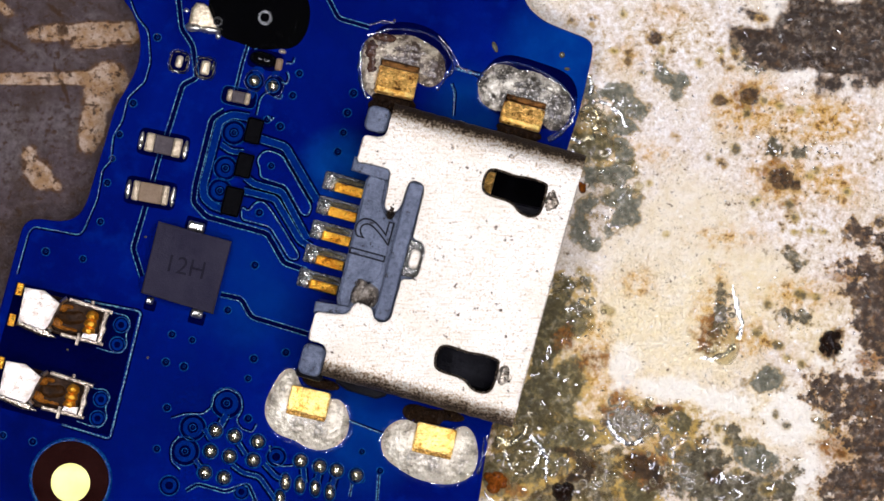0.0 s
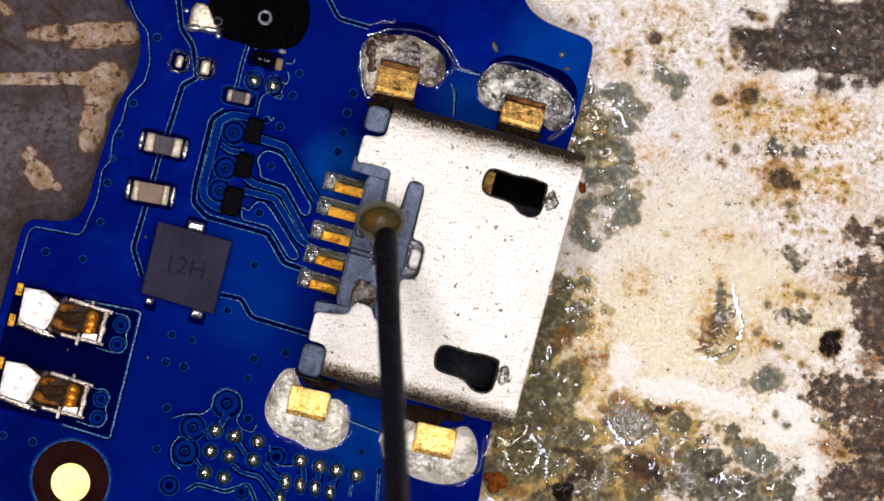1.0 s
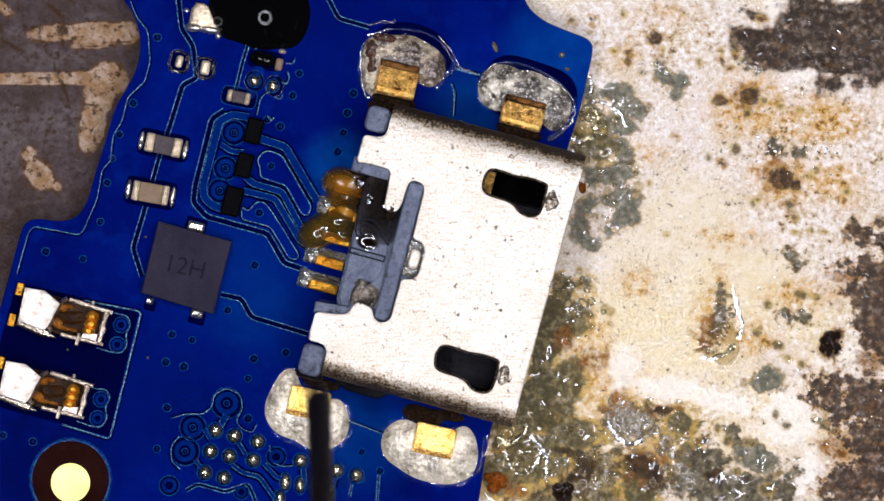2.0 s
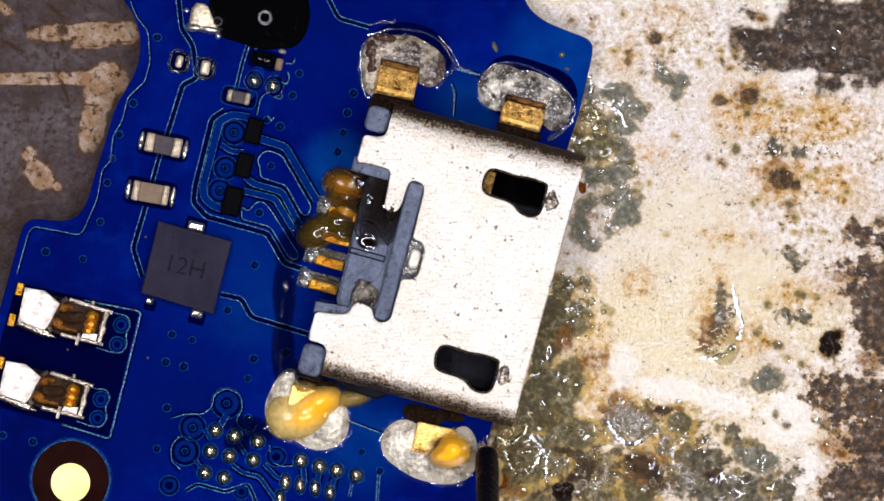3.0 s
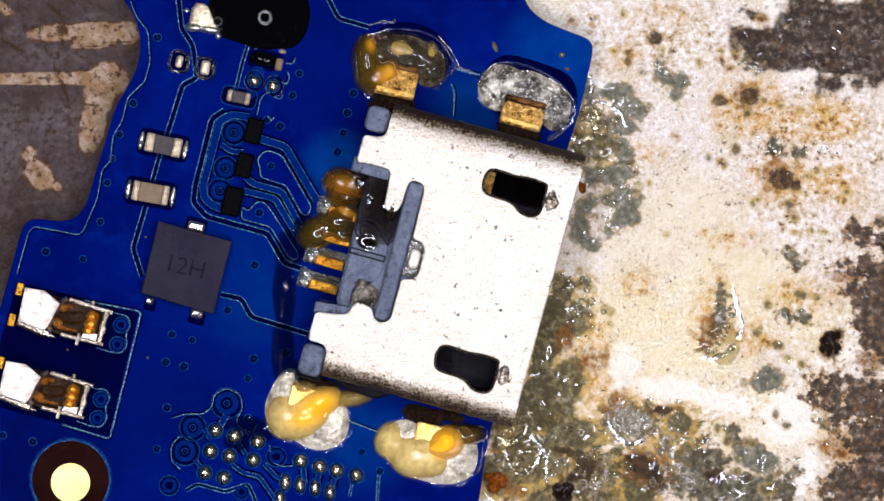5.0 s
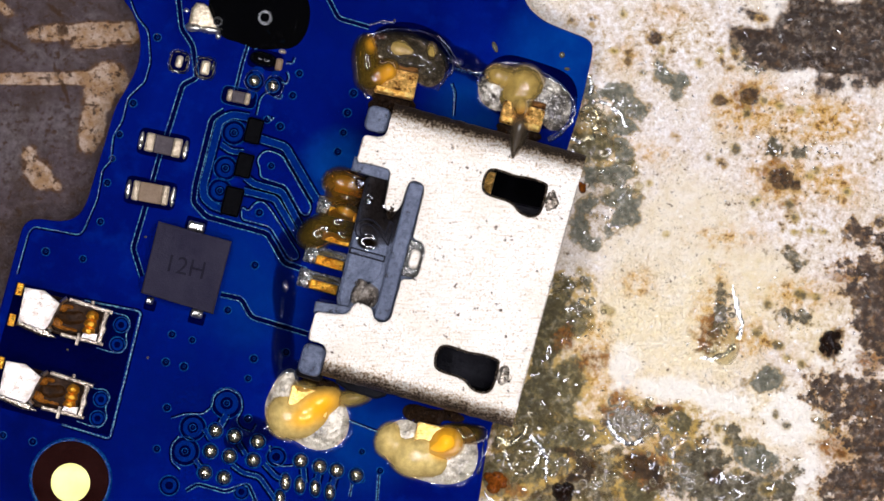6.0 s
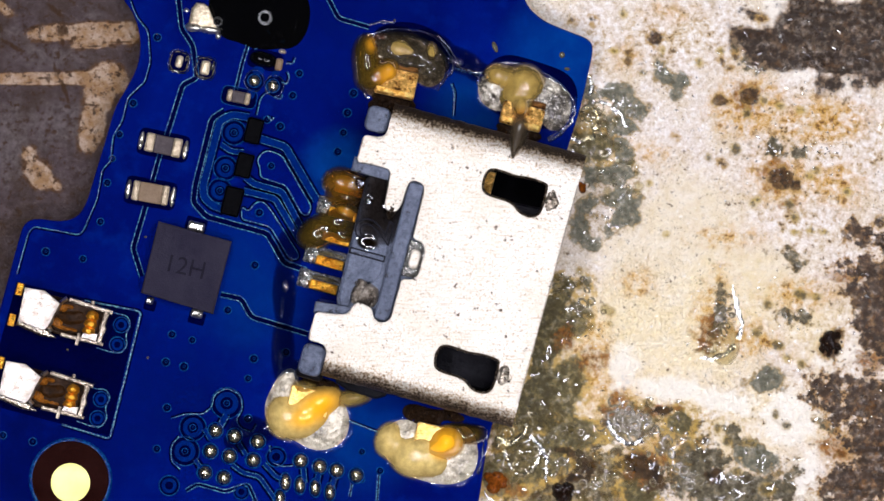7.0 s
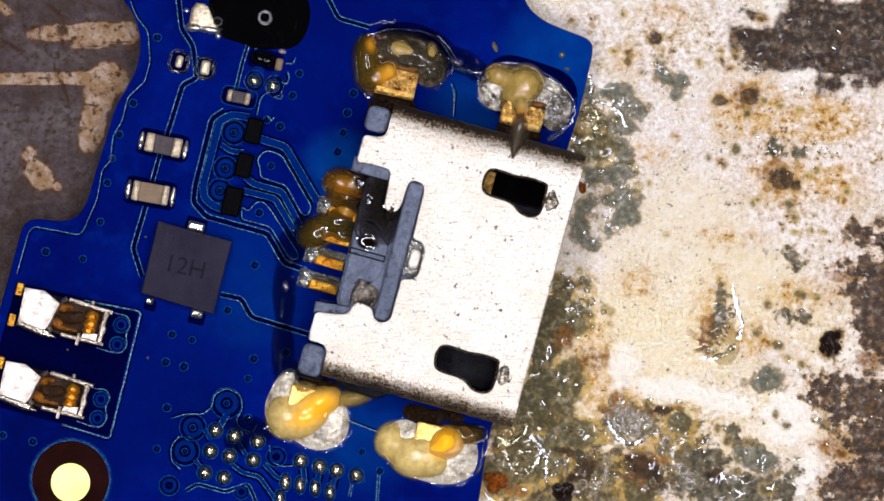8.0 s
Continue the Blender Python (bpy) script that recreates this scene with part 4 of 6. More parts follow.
def scraps():
    """Splashes, crusts and flakes that lie on the mat."""
    z = MAT_Z - 4
    rows = (("solder_splash", (1116, 748, 40, 60, 9, 7, 1, 1.2, -10), GLASSY, "rough grey solder splash on the stained mat"),
            ("solder_splash", (1282, 575, 11, 12, 9, 6, 2, 2.0, 110), GLASSY, "long grey solder streak on the stained mat"),
            ("solder_splash", (1170, 815, 34, 26, 9, 6, 4, 1.4, 70), GLASSY, "rough grey solder splash on the stained mat"),
            ("burnt_drop", (1474, 612, 19, 30, 4.5, 3, 33, 1.3, -60), SOOT, "black burnt crust on the mat"),
            ("burnt_drop", (1000, 872, 13, 22, 6.5, 6, 21, 1.1, 0), SOOT, "black burnt flux drop on the mat"),
            ("rust_flake", (880, 855, 15, 14, 8, 6, 9, 1.2, 60), RUST, "orange rust flake on the mat"),
            ("rust_flake", (1032, 332, 6, 4, 5, 5, 10, 1.2, 90), RUST, "small orange rust flake beside the connector"),
            ("flux_drop", (1042, 222, 16, 6, 17, 9, 11, 1.3, 90), VARNISH, "clear old flux drop on the mat"),
            ("flux_drop", (1085, 230, 24, 9, 8, 5, 12, 1.4, 60), VARNISH, "clear old flux drops on the mat"),
            ("flux_drop", (902, 772, 18, 7, 14, 8, 13, 1.4, 30), VARNISH, "clear flux drop on the mat"),
            ("flux_drop", (925, 815, 28, 16, 10, 7, 14, 1.3, -50), VARNISH, "clear flux drops on the mat"),
            ("flux_drop", (975, 745, 26, 12, 8, 6, 15, 1.6, 20), VARNISH, "clear flux drops on the mat"),
            ("flux_drop", (1275, 605, 20, 8, 16, 5, 16, 1.8, -40), VARNISH, "clear flux rim round a splash"),
            ("flux_drop", (1035, 540, 50, 14, 7, 5, 17, 1.6, 70), VARNISH, "clear flux drops on the mat"),
            ("flux_drop", (1090, 300, 46, 18, 6, 4, 19, 1.6, 80), VARNISH, "clear flux drops on a grey patch"),
            ("flux_drop", (1060, 850, 50, 16, 8, 5, 20, 1.6, 0), VARNISH, "clear flux drops on the mat"))
    for name, p, m, label in rows:
        lobes = spatter(*p)
        bm = lump(lobes, z + 3, 1.6, 1.6, 5.0, 1.6, 5, p[6] * 3.1)
        whole(name, bm, p[0], p[1], z, m, label, name.split("_")[-1], smooth=60)


scraps()


def dried_edge(pts, w, h, label, base=None):
    """The raised edge that a dried drop leaves, in bright metal for its glint."""
    line = rounded(pts, False, 3, 14)
    bm = sweep(bmesh.new(), line, [(-w * 1.6, 0, 0), (-w, h * .5, 0), (-w * .4, h * .9, 0), (0, h, 0), (w * .5, h * .85, 0), (w * 1.1, h * .4, 0), (w * 1.6, 0, 0)])
    for v in bm.verts:
        q = Vector((v.co.x / 13, v.co.y / 13, 2))
        v.co.z = (mat_height(v.co.x, v.co.y) - 0.5 if base is None else base) + v.co.z * max(0.0, 0.55 + 1.3 * noise.noise(q))
        v.co.x += 3 * noise.noise(q * 1.2)
        v.co.y += 3 * noise.noise(q * 1.2 + Vector((5, 0, 0)))
    whole("dried_flux", bm, *pts[0], MAT_Z - 3 if base is None else base, GLINT, label, "flux", smooth=80)


dried_edge([(1028, 190), (1045, 188), (1058, 205), (1060, 228), (1048, 248), (1028, 252), (1012, 244)], 3.7, 3.3, "shiny dried edge of a flux drop")
dried_edge([(1050, 180), (1075, 182), (1098, 200), (1112, 225)], 2.5, 2.8, "shiny dried edge of a flux drop")
dried_edge([(1303, 505), (1308, 545), (1318, 580), (1300, 618), (1268, 636), (1242, 632)], 3.6, 3.2, "broad white dried flux edge round a splash")
dried_edge([(880, 775), (900, 788), (924, 776), (935, 752)], 3.7, 3.3, "shiny dried edge of a flux drop")
dried_edge([(935, 770), (962, 792), (972, 820), (968, 850)], 2.5, 2.8, "shiny dried edge of a flux drop")
dried_edge([(895, 800), (905, 830), (930, 845), (955, 822), (960, 800)], 2.5, 2.8, "shiny dried edge of a flux drop")
dried_edge([(1078, 745), (1090, 775), (1120, 790), (1142, 778)], 3.1, 3.3, "shiny dried edge round a solder splash")
dried_edge([(1040, 130), (1052, 150), (1044, 170)], 2.5, 2.8, "shiny dried edge of a flux drop")
dried_edge([(855, 860), (862, 880), (880, 892)], 1.9, 2.2, "shiny dried edge of a flux drop")


def glint_arcs():
    """Bright metal arcs added as glints, thickest below the connector's mouth."""
    rnd = random.Random(11)
    bm = bmesh.new()
    for cx, cy, rx, ry, n, size in ((950, 790, 70, 60, 50, 4), (1120, 755, 50, 40, 60, 4.5), (1085, 320, 40, 110, 60, 3), (1020, 530, 24, 60, 24, 4), (1075, 205, 35, 30, 30, 4),
                                    (1200, 800, 60, 60, 40, 4), (1280, 560, 20, 50, 12, 3.5), (1420, 250, 150, 120, 150, 2.4), (1400, 600, 140, 130, 80, 2.4), (1520, 700, 50, 200, 30, 2.4),
                                    (1200, 120, 130, 110, 60, 2.2), (1470, 60, 60, 40, 14, 3)):
        for _ in range(n):
            x, y, r = rnd.gauss(cx, rx * .6), rnd.gauss(cy, ry * .6), size * rnd.uniform(0.4, 1.5)
            a0, span, k = rnd.uniform(0, math.tau), rnd.uniform(0.6, 3.2), rnd.uniform(0.6, 1.6)
            m = 7
            w, h, z = rnd.uniform(0.8, 1.9), rnd.uniform(0.7, 1.6), mat_height(x, y) - .2
            rows = []
            for i in range(m + 1):
                q, f = a0 + span * i / m, math.sin(math.pi * (i + .15) / (m + .3))
                px, py = x + r * k * math.cos(q), y + r * math.sin(q)
                nx, ny = math.cos(q) * w * f, math.sin(q) * w * f
                rows.append([bm.verts.new((px + nx * d, py + ny * d, z + h * f * e)) for d, e in ((-1, 0), (-.5, .75), (0, 1), (.5, .75), (1, 0))])
            for r0, r1 in zip(rows, rows[1:]):
                for j in range(4):
                    bm.faces.new((r0[j], r0[j + 1], r1[j + 1], r1[j]))
    whole("glint_arcs", bm, 1200, 600, MAT_Z - 3, GLINT, "tiny bright arcs scattered over the mat as glints", "solder flecks", kind="stuff", smooth=80)


glint_arcs()


def flux_bubbles():
    """Burst bubbles and rings of old flux, thickest round the splash before the socket's mouth."""
    rnd = random.Random(5)
    bm = bmesh.new()
    for cx, cy, rx, ry, n, size in ((1112, 748, 34, 24, 40, 8), (945, 815, 50, 40, 12, 8), (1185, 800, 34, 44, 12, 7), (990, 760, 30, 24, 7, 6), (1030, 530, 26, 60, 7, 6), (1085, 300, 34, 60, 12, 4),
                                    (1075, 205, 34, 24, 14, 7), (1060, 850, 40, 26, 7, 6), (1282, 570, 12, 34, 8, 8), (1210, 850, 30, 26, 8, 7)):
        for _ in range(n):
            x, y, r = rnd.gauss(cx, rx * .6), rnd.gauss(cy, ry * .6), size * rnd.uniform(0.45, 1.5)
            w, h, k, turn = rnd.uniform(1.0, 2.0), rnd.uniform(0.9, 2.0), rnd.uniform(0.6, 1.2), rnd.uniform(0, 180)
            ring = []
            for i in range(18):
                a = math.tau * i / 18
                q = r * (1 + 0.28 * noise.noise(Vector((math.cos(a) * 1.3 + x, math.sin(a) * 1.3, y))))
                px, py = turned(q * math.cos(a), q * k * math.sin(a), turn)
                ring.append((x + px, y + py))
            z = mat_height(x, y) - .6
            sweep(bm, ring, [(-w * 1.5, z, 0), (-w, z + h * .55, 0), (-w * .4, z + h * .92, 0), (w * .1, z + h, 0), (w * .6, z + h * .8, 0), (w * 1.1, z + h * .35, 0), (w * 1.5, z, 0)], True)
    for v in bm.verts:
        v.co.z += 0.8 * noise.noise(Vector((v.co.x / 5, v.co.y / 5, 3)))
    whole("flux_bubbles", bm, 1100, 700, MAT_Z - 3, RING_FLUX, "glassy rings of burst flux bubbles on the mat", "flux bubbles", kind="stuff", smooth=80)


flux_bubbles()

# ---- the circuit board ----
BOARD = thing("circuit_board", 560, 444, -60, "blue phone charging circuit board lying on the mat", "circuit board")
outline = rounded([(140, -160), (215, -5), (238, 25), (250, 70), (246, 115), (222, 160), (204, 188), (188, 245), (168, 310), (154, 358),
                   (138, 384), (110, 393), (62, 386), (42, 396), (33, 425), (0, 548), (-60, 760), (-160, 1120), (700, 1120), (835, 960),
                   (850, 886), (862, 800), (870, 765), (1000, 285), (1030, 190), (1046, 120), (1053, 84), (1044, 68), (1000, 52),
                   (962, 36), (930, 5), (900, -160)])
bm = plate(outline, -60, 0, 3.0)
for f in bm.faces:
    f.material_index = 0 if f.calc_center_median().z > -8 else 1
part("substrate", bm, [MASK, LAMINATE], BOARD)


def groove(pts, g=5.0, times=2, closed=False):
    """A gap in the copper under the mask: a dark channel between two lips with painted glints."""
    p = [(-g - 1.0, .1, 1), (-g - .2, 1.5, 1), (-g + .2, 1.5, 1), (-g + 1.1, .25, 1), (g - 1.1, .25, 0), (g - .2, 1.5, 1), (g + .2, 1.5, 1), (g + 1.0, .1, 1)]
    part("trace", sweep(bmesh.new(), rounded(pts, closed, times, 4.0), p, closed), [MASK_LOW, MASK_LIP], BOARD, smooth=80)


def track(pts, w=6.0, times=2, closed=False):
    """A raised copper track under the mask, with dark gaps along it."""
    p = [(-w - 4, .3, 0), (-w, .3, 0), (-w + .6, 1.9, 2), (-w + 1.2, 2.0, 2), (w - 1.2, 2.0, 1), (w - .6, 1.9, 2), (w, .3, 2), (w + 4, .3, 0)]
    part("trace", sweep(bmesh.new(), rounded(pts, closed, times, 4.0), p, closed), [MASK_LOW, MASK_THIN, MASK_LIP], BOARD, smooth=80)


def ridge(pts, times=2, closed=False, w=1.4, h=1.8):
    """The edge of a copper field, seen as one raised line."""
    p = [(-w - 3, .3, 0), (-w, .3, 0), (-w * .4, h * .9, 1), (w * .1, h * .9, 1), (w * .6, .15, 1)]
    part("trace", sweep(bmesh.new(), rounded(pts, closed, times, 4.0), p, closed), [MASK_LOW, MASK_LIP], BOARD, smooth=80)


ridge([(222, -20), (242, 30), (262, 55), (266, 110), (256, 145), (226, 172), (216, 215), (200, 240), (196, 285), (181, 300), (172, 352), (148, 408), (140, 416), (60, 401), (50, 412), (30, 485)])
groove([(316, -10), (322, 50), (342, 80), (349, 138), (324, 150), (296, 240)], 4.5)
groove([(284, 272), (270, 322)], 4)
groove([(258, 366), (236, 440), (252, 490)], 4.5)
groove([(392, 522), (428, 530), (446, 562), (546, 592)], 4.5)
ridge([(150, 533), (250, 553), (194, 778), (110, 752)], 2, w=2.2)
groove([(580, -8), (600, 32), (655, 48)], 4)
groove([(442, 72), (430, 110), (418, 160)], 3)
ridge([(456, 204), (462, 175), (470, 166), (480, 163)])
groove([(398, 196), (376, 210), (346, 330), (343, 358), (366, 384), (474, 414), (504, 466), (545, 480)], 5)
track([(442, 208), (412, 203), (390, 214), (360, 330), (362, 350), (376, 364), (398, 372)], 7)
track([(462, 246), (506, 260), (562, 356)], 7)
track([(436, 314), (450, 326), (500, 340), (545, 424)], 6)
track([(432, 338), (488, 352), (532, 426), (552, 438)], 6)
track([(392, 256), (410, 268), (432, 270)], 5)
ridge([(456, 284), (466, 270), (478, 267), (500, 276), (552, 366), (546, 382), (536, 380), (507, 328), (462, 314), (462, 298)], 2, True)
ridge([(430, 366), (440, 376), (452, 360), (466, 357), (480, 372), (530, 452), (526, 460), (514, 459), (480, 402), (428, 388)], 2, True)
ridge([(180, 545), (205, 556), (226, 560), (232, 575), (222, 595), (226, 612), (215, 626), (196, 624), (172, 616)], 2)
ridge([(146, 678), (168, 690), (188, 690), (196, 705), (186, 722), (190, 742), (178, 758), (160, 755), (136, 746)], 2)
ridge([(304, 742), (330, 734), (360, 735), (376, 722), (380, 700), (402, 688), (426, 700), (430, 725), (418, 745), (426, 760), (448, 768), (456, 752)])
ridge([(320, 832), (304, 818), (304, 790), (318, 774)])
track([(362, 760), (374, 780)], 4)
track([(402, 735), (390, 756)], 6)
track([(346, 815), (358, 832)], 4)
track([(422, 784), (436, 806)], 4)
track([(412, 824), (430, 838), (460, 845), (490, 888)], 4)
track([(468, 822), (490, 846), (506, 850)], 4)
groove([(330, 870), (350, 858), (400, 872), (440, 858), (458, 900)], 3)
ridge([(478, 790), (480, 818), (500, 828), (520, 826)])
track([(538, 830), (540, 856)], 5)
track([(566, 838), (562, 856)], 5)
track([(594, 846), (588, 866)], 5)
groove([(672, 842), (668, 900)], 2)
groove([(620, 880), (624, 858)], 2)
ridge([(614, 745), (680, 770)], 1, h=1.2)
ridge([(806, 122), (870, 138)], 1, w=3)
ridge([(800, 148), (806, 165), (803, 205)], 2, w=2.2)


RING_PADS = {}


def ring_pad(x, y, r):
    """A wide round pad with its clearance and its small drilled middle."""
    bm = sweep(bmesh.new(), oval(x, y, r, r, n=40), [(-1.0, .2, 1), (-.2, 1.3, 1), (.4, 1.3, 1), (1.4, .4, 1), (r * .28, .4, 0)], True)
    sweep(bm, oval(x, y, r * .72, r * .72, n=36), [(-.4, .4, 2), (.3, 1.5, 2), (2.2, 1.7, 2)], True)
    slab(bm, oval(x, y, r * .72 - 1.6, r * .72 - 1.6, n=36), .1, 1.7, .3, 2)
    slab(bm, oval(x, y, r * .40, r * .40, n=20), 1.0, 1.9, .2, 0)
    RING_PADS[x, y] = part("ring_pad", bm, [MASK_LOW, MASK_PAD, MASK_THIN], BOARD, smooth=60)


for x, y, r in ((415, 235, 22), (400, 298, 22), (390, 338, 22), (402, 715, 28), (342, 758, 24), (328, 800, 26), (490, 810, 18),
                (428, 872, 14), (300, 861, 18), (215, 576, 14), (208, 611, 14), (179, 708, 14), (173, 742, 14)):
    ring_pad(x, y, r)

bm = sweep(bmesh.new(), oval(0, 0, 6, 6, n=20), [(-1.6, .1, 1), (-.3, .9, 1), (.3, .9, 1), (2.2, .3, 0)], True)
slab(bm, oval(0, 0, 4.4, 4.4, n=14), .1, .5, .1, 0)
sweep(bm, oval(.6, -.6, 1.9, 1.9, n=12), [(-.6, .4, 1), (0, 1.2, 1), (.6, .4, 1)], True)
for v in bm.verts:
    v.co.x += 784
    v.co.y += 444
VIA = to_mesh(bm, Vector((0, 0, 0)), "via", [MASK_LOW, MASK_PAD], 60)
for x, y in ((279, 66), (236, 183), (212, 238), (199, 281), (190, 324), (178, 393), (81, 446), (147, 459), (531, 130), (519, 169), (497, 224),
             (474, 212), (481, 294), (460, 377), (305, 593), (341, 603), (294, 642), (326, 650), (296, 723), (450, 636), (440, 671),
             (507, 625), (440, 742), (58, 783), (278, 796), (642, 801), (674, 835), (404, 550), (627, 165), (616, 200), (609, 235),
             (599, 269), (641, 850), (452, 470), (5, 772)):
    piece("via", VIA, BOARD, x, y, 0.2, 0, random.uniform(0.85, 1.15))
for x, y in ((415, 235), (400, 298), (390, 338), (402, 715), (342, 758), (328, 800)):
    piece("via", VIA, RING_PADS[x, y], x, y, 2.0, 0, 0.8)

# jagged lands round the two small balls, and hooks of mask beside them
for x, y in ((451, 143), (487, 152)):
    part("clearance", plate(rounded(oval(x, y, 17, 19, n=12)), .1, .5, .1), MASK_LOW, BOARD)
    bm = sweep(bmesh.new(), oval(x, y, 17, 19, n=28), [(-1.5, 0, 0), (-.4, 2.2, 0), (.4, 2.2, 0), (1.5, 0, 0)], True)
    for v in bm.verts:
        v.co.z += 2.6 * noise.noise(Vector((v.co.x / 4, v.co.y / 4, x))) - 0.4
        v.co.x += 3 * noise.noise(Vector((v.co.x / 7, v.co.y / 7, 3)))
    part("land_rim", bm, MASK_RIM, BOARD, "jagged shiny land rim", smooth=70)
for pts in ([(449, 116), (470, 120), (466, 134), (447, 130)], [(484, 124), (497, 126), (493, 138), (480, 136)], [(440, 156), (455, 160), (448, 178), (438, 170)]):
    part("land", plate(rounded(pts, True, 1), .3, 1.6, .5), MASK_THIN, BOARD)
for pts in ([(508, 112), (520, 114), (524, 102)], [(500, 146), (510, 150), (514, 136), (510, 126)], [(486, 172), (498, 177), (502, 168)], [(474, 206), (482, 215), (486, 208)], [(452, 88), (458, 84), (464, 86)]):
    ridge(pts, 2, False, 1.8, 2.4)

# mounting hole with a brass post under it
bm = sweep(bmesh.new(), oval(125, 850, 66, 66, n=64), [(-8, .3, 0), (-5, 3.2, 1), (-2, 3.2, 1), (0, .6, 0)], True)
part("hole_rim", bm, [BARE, MASK_PAD], BOARD, smooth=60)
part("hole_land", plate(oval(125, 850, 66, 66, n=64), .1, .5, .1), BARE, BOARD, "dark brown bare land")
part("brass_disc", plate(oval(125, 856, 35, 35, n=48), .2, 3.0, 1.0), BRASS, BOARD, "bright yellow brass disc")
# shaded bare field round the spring contacts
part("clearance", plate([(30, 500), (246, 552), (193, 774), (-30, 715)], .05, .25, .05), MASK_LOW, BOARD, "darker blue field without copper")

# solder balls
bm = lathe([(15, 0), (15, .5), (11.5, .7), (11.4, 1.2), (11.2, 3.5), (10.2, 6.0), (8.4, 8.2), (6.0, 9.8), (3.6, 10.7), (1.6, 11.1), (0.3, 11.2)], 784, 444, 24)
for f in bm.faces:
    f.material_index = 1 if f.calc_center_median().z < 1.0 else 0
sweep(bm, oval(784, 444, 14.5, 14.5, n=28), [(-1.6, .4, 2), (-.5, 2.4, 2), (.5, 2.4, 2), (1.8, .2, 2)], True)
for v in bm.verts:
    if math.hypot(v.co.x - 784, v.co.y - 444) > 12.2 and v.co.z > 0.6:
        v.co.z *= max(0.2, 0.8 + 0.9 * noise.noise(Vector((v.co.x / 5, v.co.y / 5, 2))))
BALL = to_mesh(bm, Vector((0, 0, 0)), "solder_ball", [surface("shiny solder", (0.62, 0.57, 0.42), (0.30, 0.27, 0.19), 0.26, 1.0, 9, 5, 1.5), MASK_LOW, MASK_PAD], 50)
for i, (x, y) in enumerate(((382, 763), (416, 773), (457, 783), (373, 800), (407, 809), (449, 816), (363, 838), (397, 847), (533, 817),
                            (567, 827), (597, 834), (632, 843), (506, 855), (532, 860), (559, 865), (585, 873), (496, 884), (451, 143), (484, 152))):
    ob = piece("solder_ball", BALL, BOARD, x, y, 0.4, 0, 0.95 if i < 17 else 0.8)
    if 11 < i < 17:
        ob.scale = (0.7, 1.15, 0.9)

# dark blue plates paint the shadowed halos round the connector's pads
for pts in (oval(728, 92, 76, 52, 14), rect(938, 163, 176, 112, 18, 50)):
    part("clearance", plate(rounded(pts), .05, .3, .05), MASK_LOW, BOARD, "dark blue plate painted as shade round a pad")

# ---- solder joints of the connector ----
JOINTS = (("TL", [(676, 92, 34, 32, 0, 16), (722, 98, 48, 36, 15, 18), (760, 118, 30, 36, -10, 17), (662, 128, 22, 42, 0, 13)], SOLDER_FILM),
          ("TR", [(888, 155, 40, 42, 20, 18), (940, 168, 50, 42, 20, 18), (984, 190, 30, 42, 0, 16)], SOLDER_GREY),
          ("BL", [(516, 728, 46, 48, -20, 16), (566, 752, 50, 46, 10, 18), (506, 688, 20, 36, 20, 11), (596, 744, 20, 34, 0, 12)], SOLDER),
          ("BR", [(718, 786, 42, 42, 20, 18), (786, 812, 56, 46, 15, 18), (822, 798, 24, 42, 0, 12), (745, 820, 40, 28, 20, 14)], SOLDER))
for i, (_, lobes, m) in enumerate(JOINTS):
    o = lobes[0]
    joint = whole("solder_joint", lump([(*l[:5], l[5] * 0.62) for l in lobes], 0, 2.0, 1.5 if i > 1 else 2.6, 7.0, 4, 5, i * 9.7, 2.4), o[0], o[1], 0, m,
          "grainy oxidised solder mound with pits" if i < 2 else "pale grainy solder mound on a board pad", "solder joint", "connector solder joints")
    part("collar", lump([(l[0], l[1], l[2] + 5, l[3] + 5, l[4], 3.4) for l in lobes], 0, 1.8, 2.2, 7.0, 2, 2, i * 3.1, 2.4), GLASSY, joint, "thin glassy flux round the solder", smooth=70)
# burnt red-brown flux on the upper joint
whole("flux_stain", lump([(661, 92, 15, 26, 8, 13), (684, 68, 24, 9, 8, 12), (660, 118, 12, 20, 0, 11)], 0, 1.8, 3.4, 7, 3, 4, 5.0, 2.4), 661, 92, 0, STAIN, "burnt red-brown flux on the grainy solder joint", "flux")
# bright ridges added for the white glints of flux along the mask's rims
for pts, w in (([(776, 62), (796, 82), (808, 106), (818, 121), (846, 131)], 1.5), ([(974, 138), (1002, 156), (1018, 180), (1020, 204), (1006, 228), (984, 242)], 1.6), ([(654, 44), (672, 38), (696, 39)], 1.5),
               ([(848, 152), (854, 132), (868, 118), (880, 113)], 1.2), ([(641, 92), (637, 122), (645, 156), (652, 176)], 1.1), ([(652, 62), (676, 55), (690, 56)], 1.0), ([(864, 772), (866, 792), (860, 808)], 1.2), ([(512, 660), (496, 676), (482, 700)], 0.9)):
    dried_edge(pts, w * 0.42, w * 1.0, "thin shiny line of dried flux along the mask rim", 0.8)
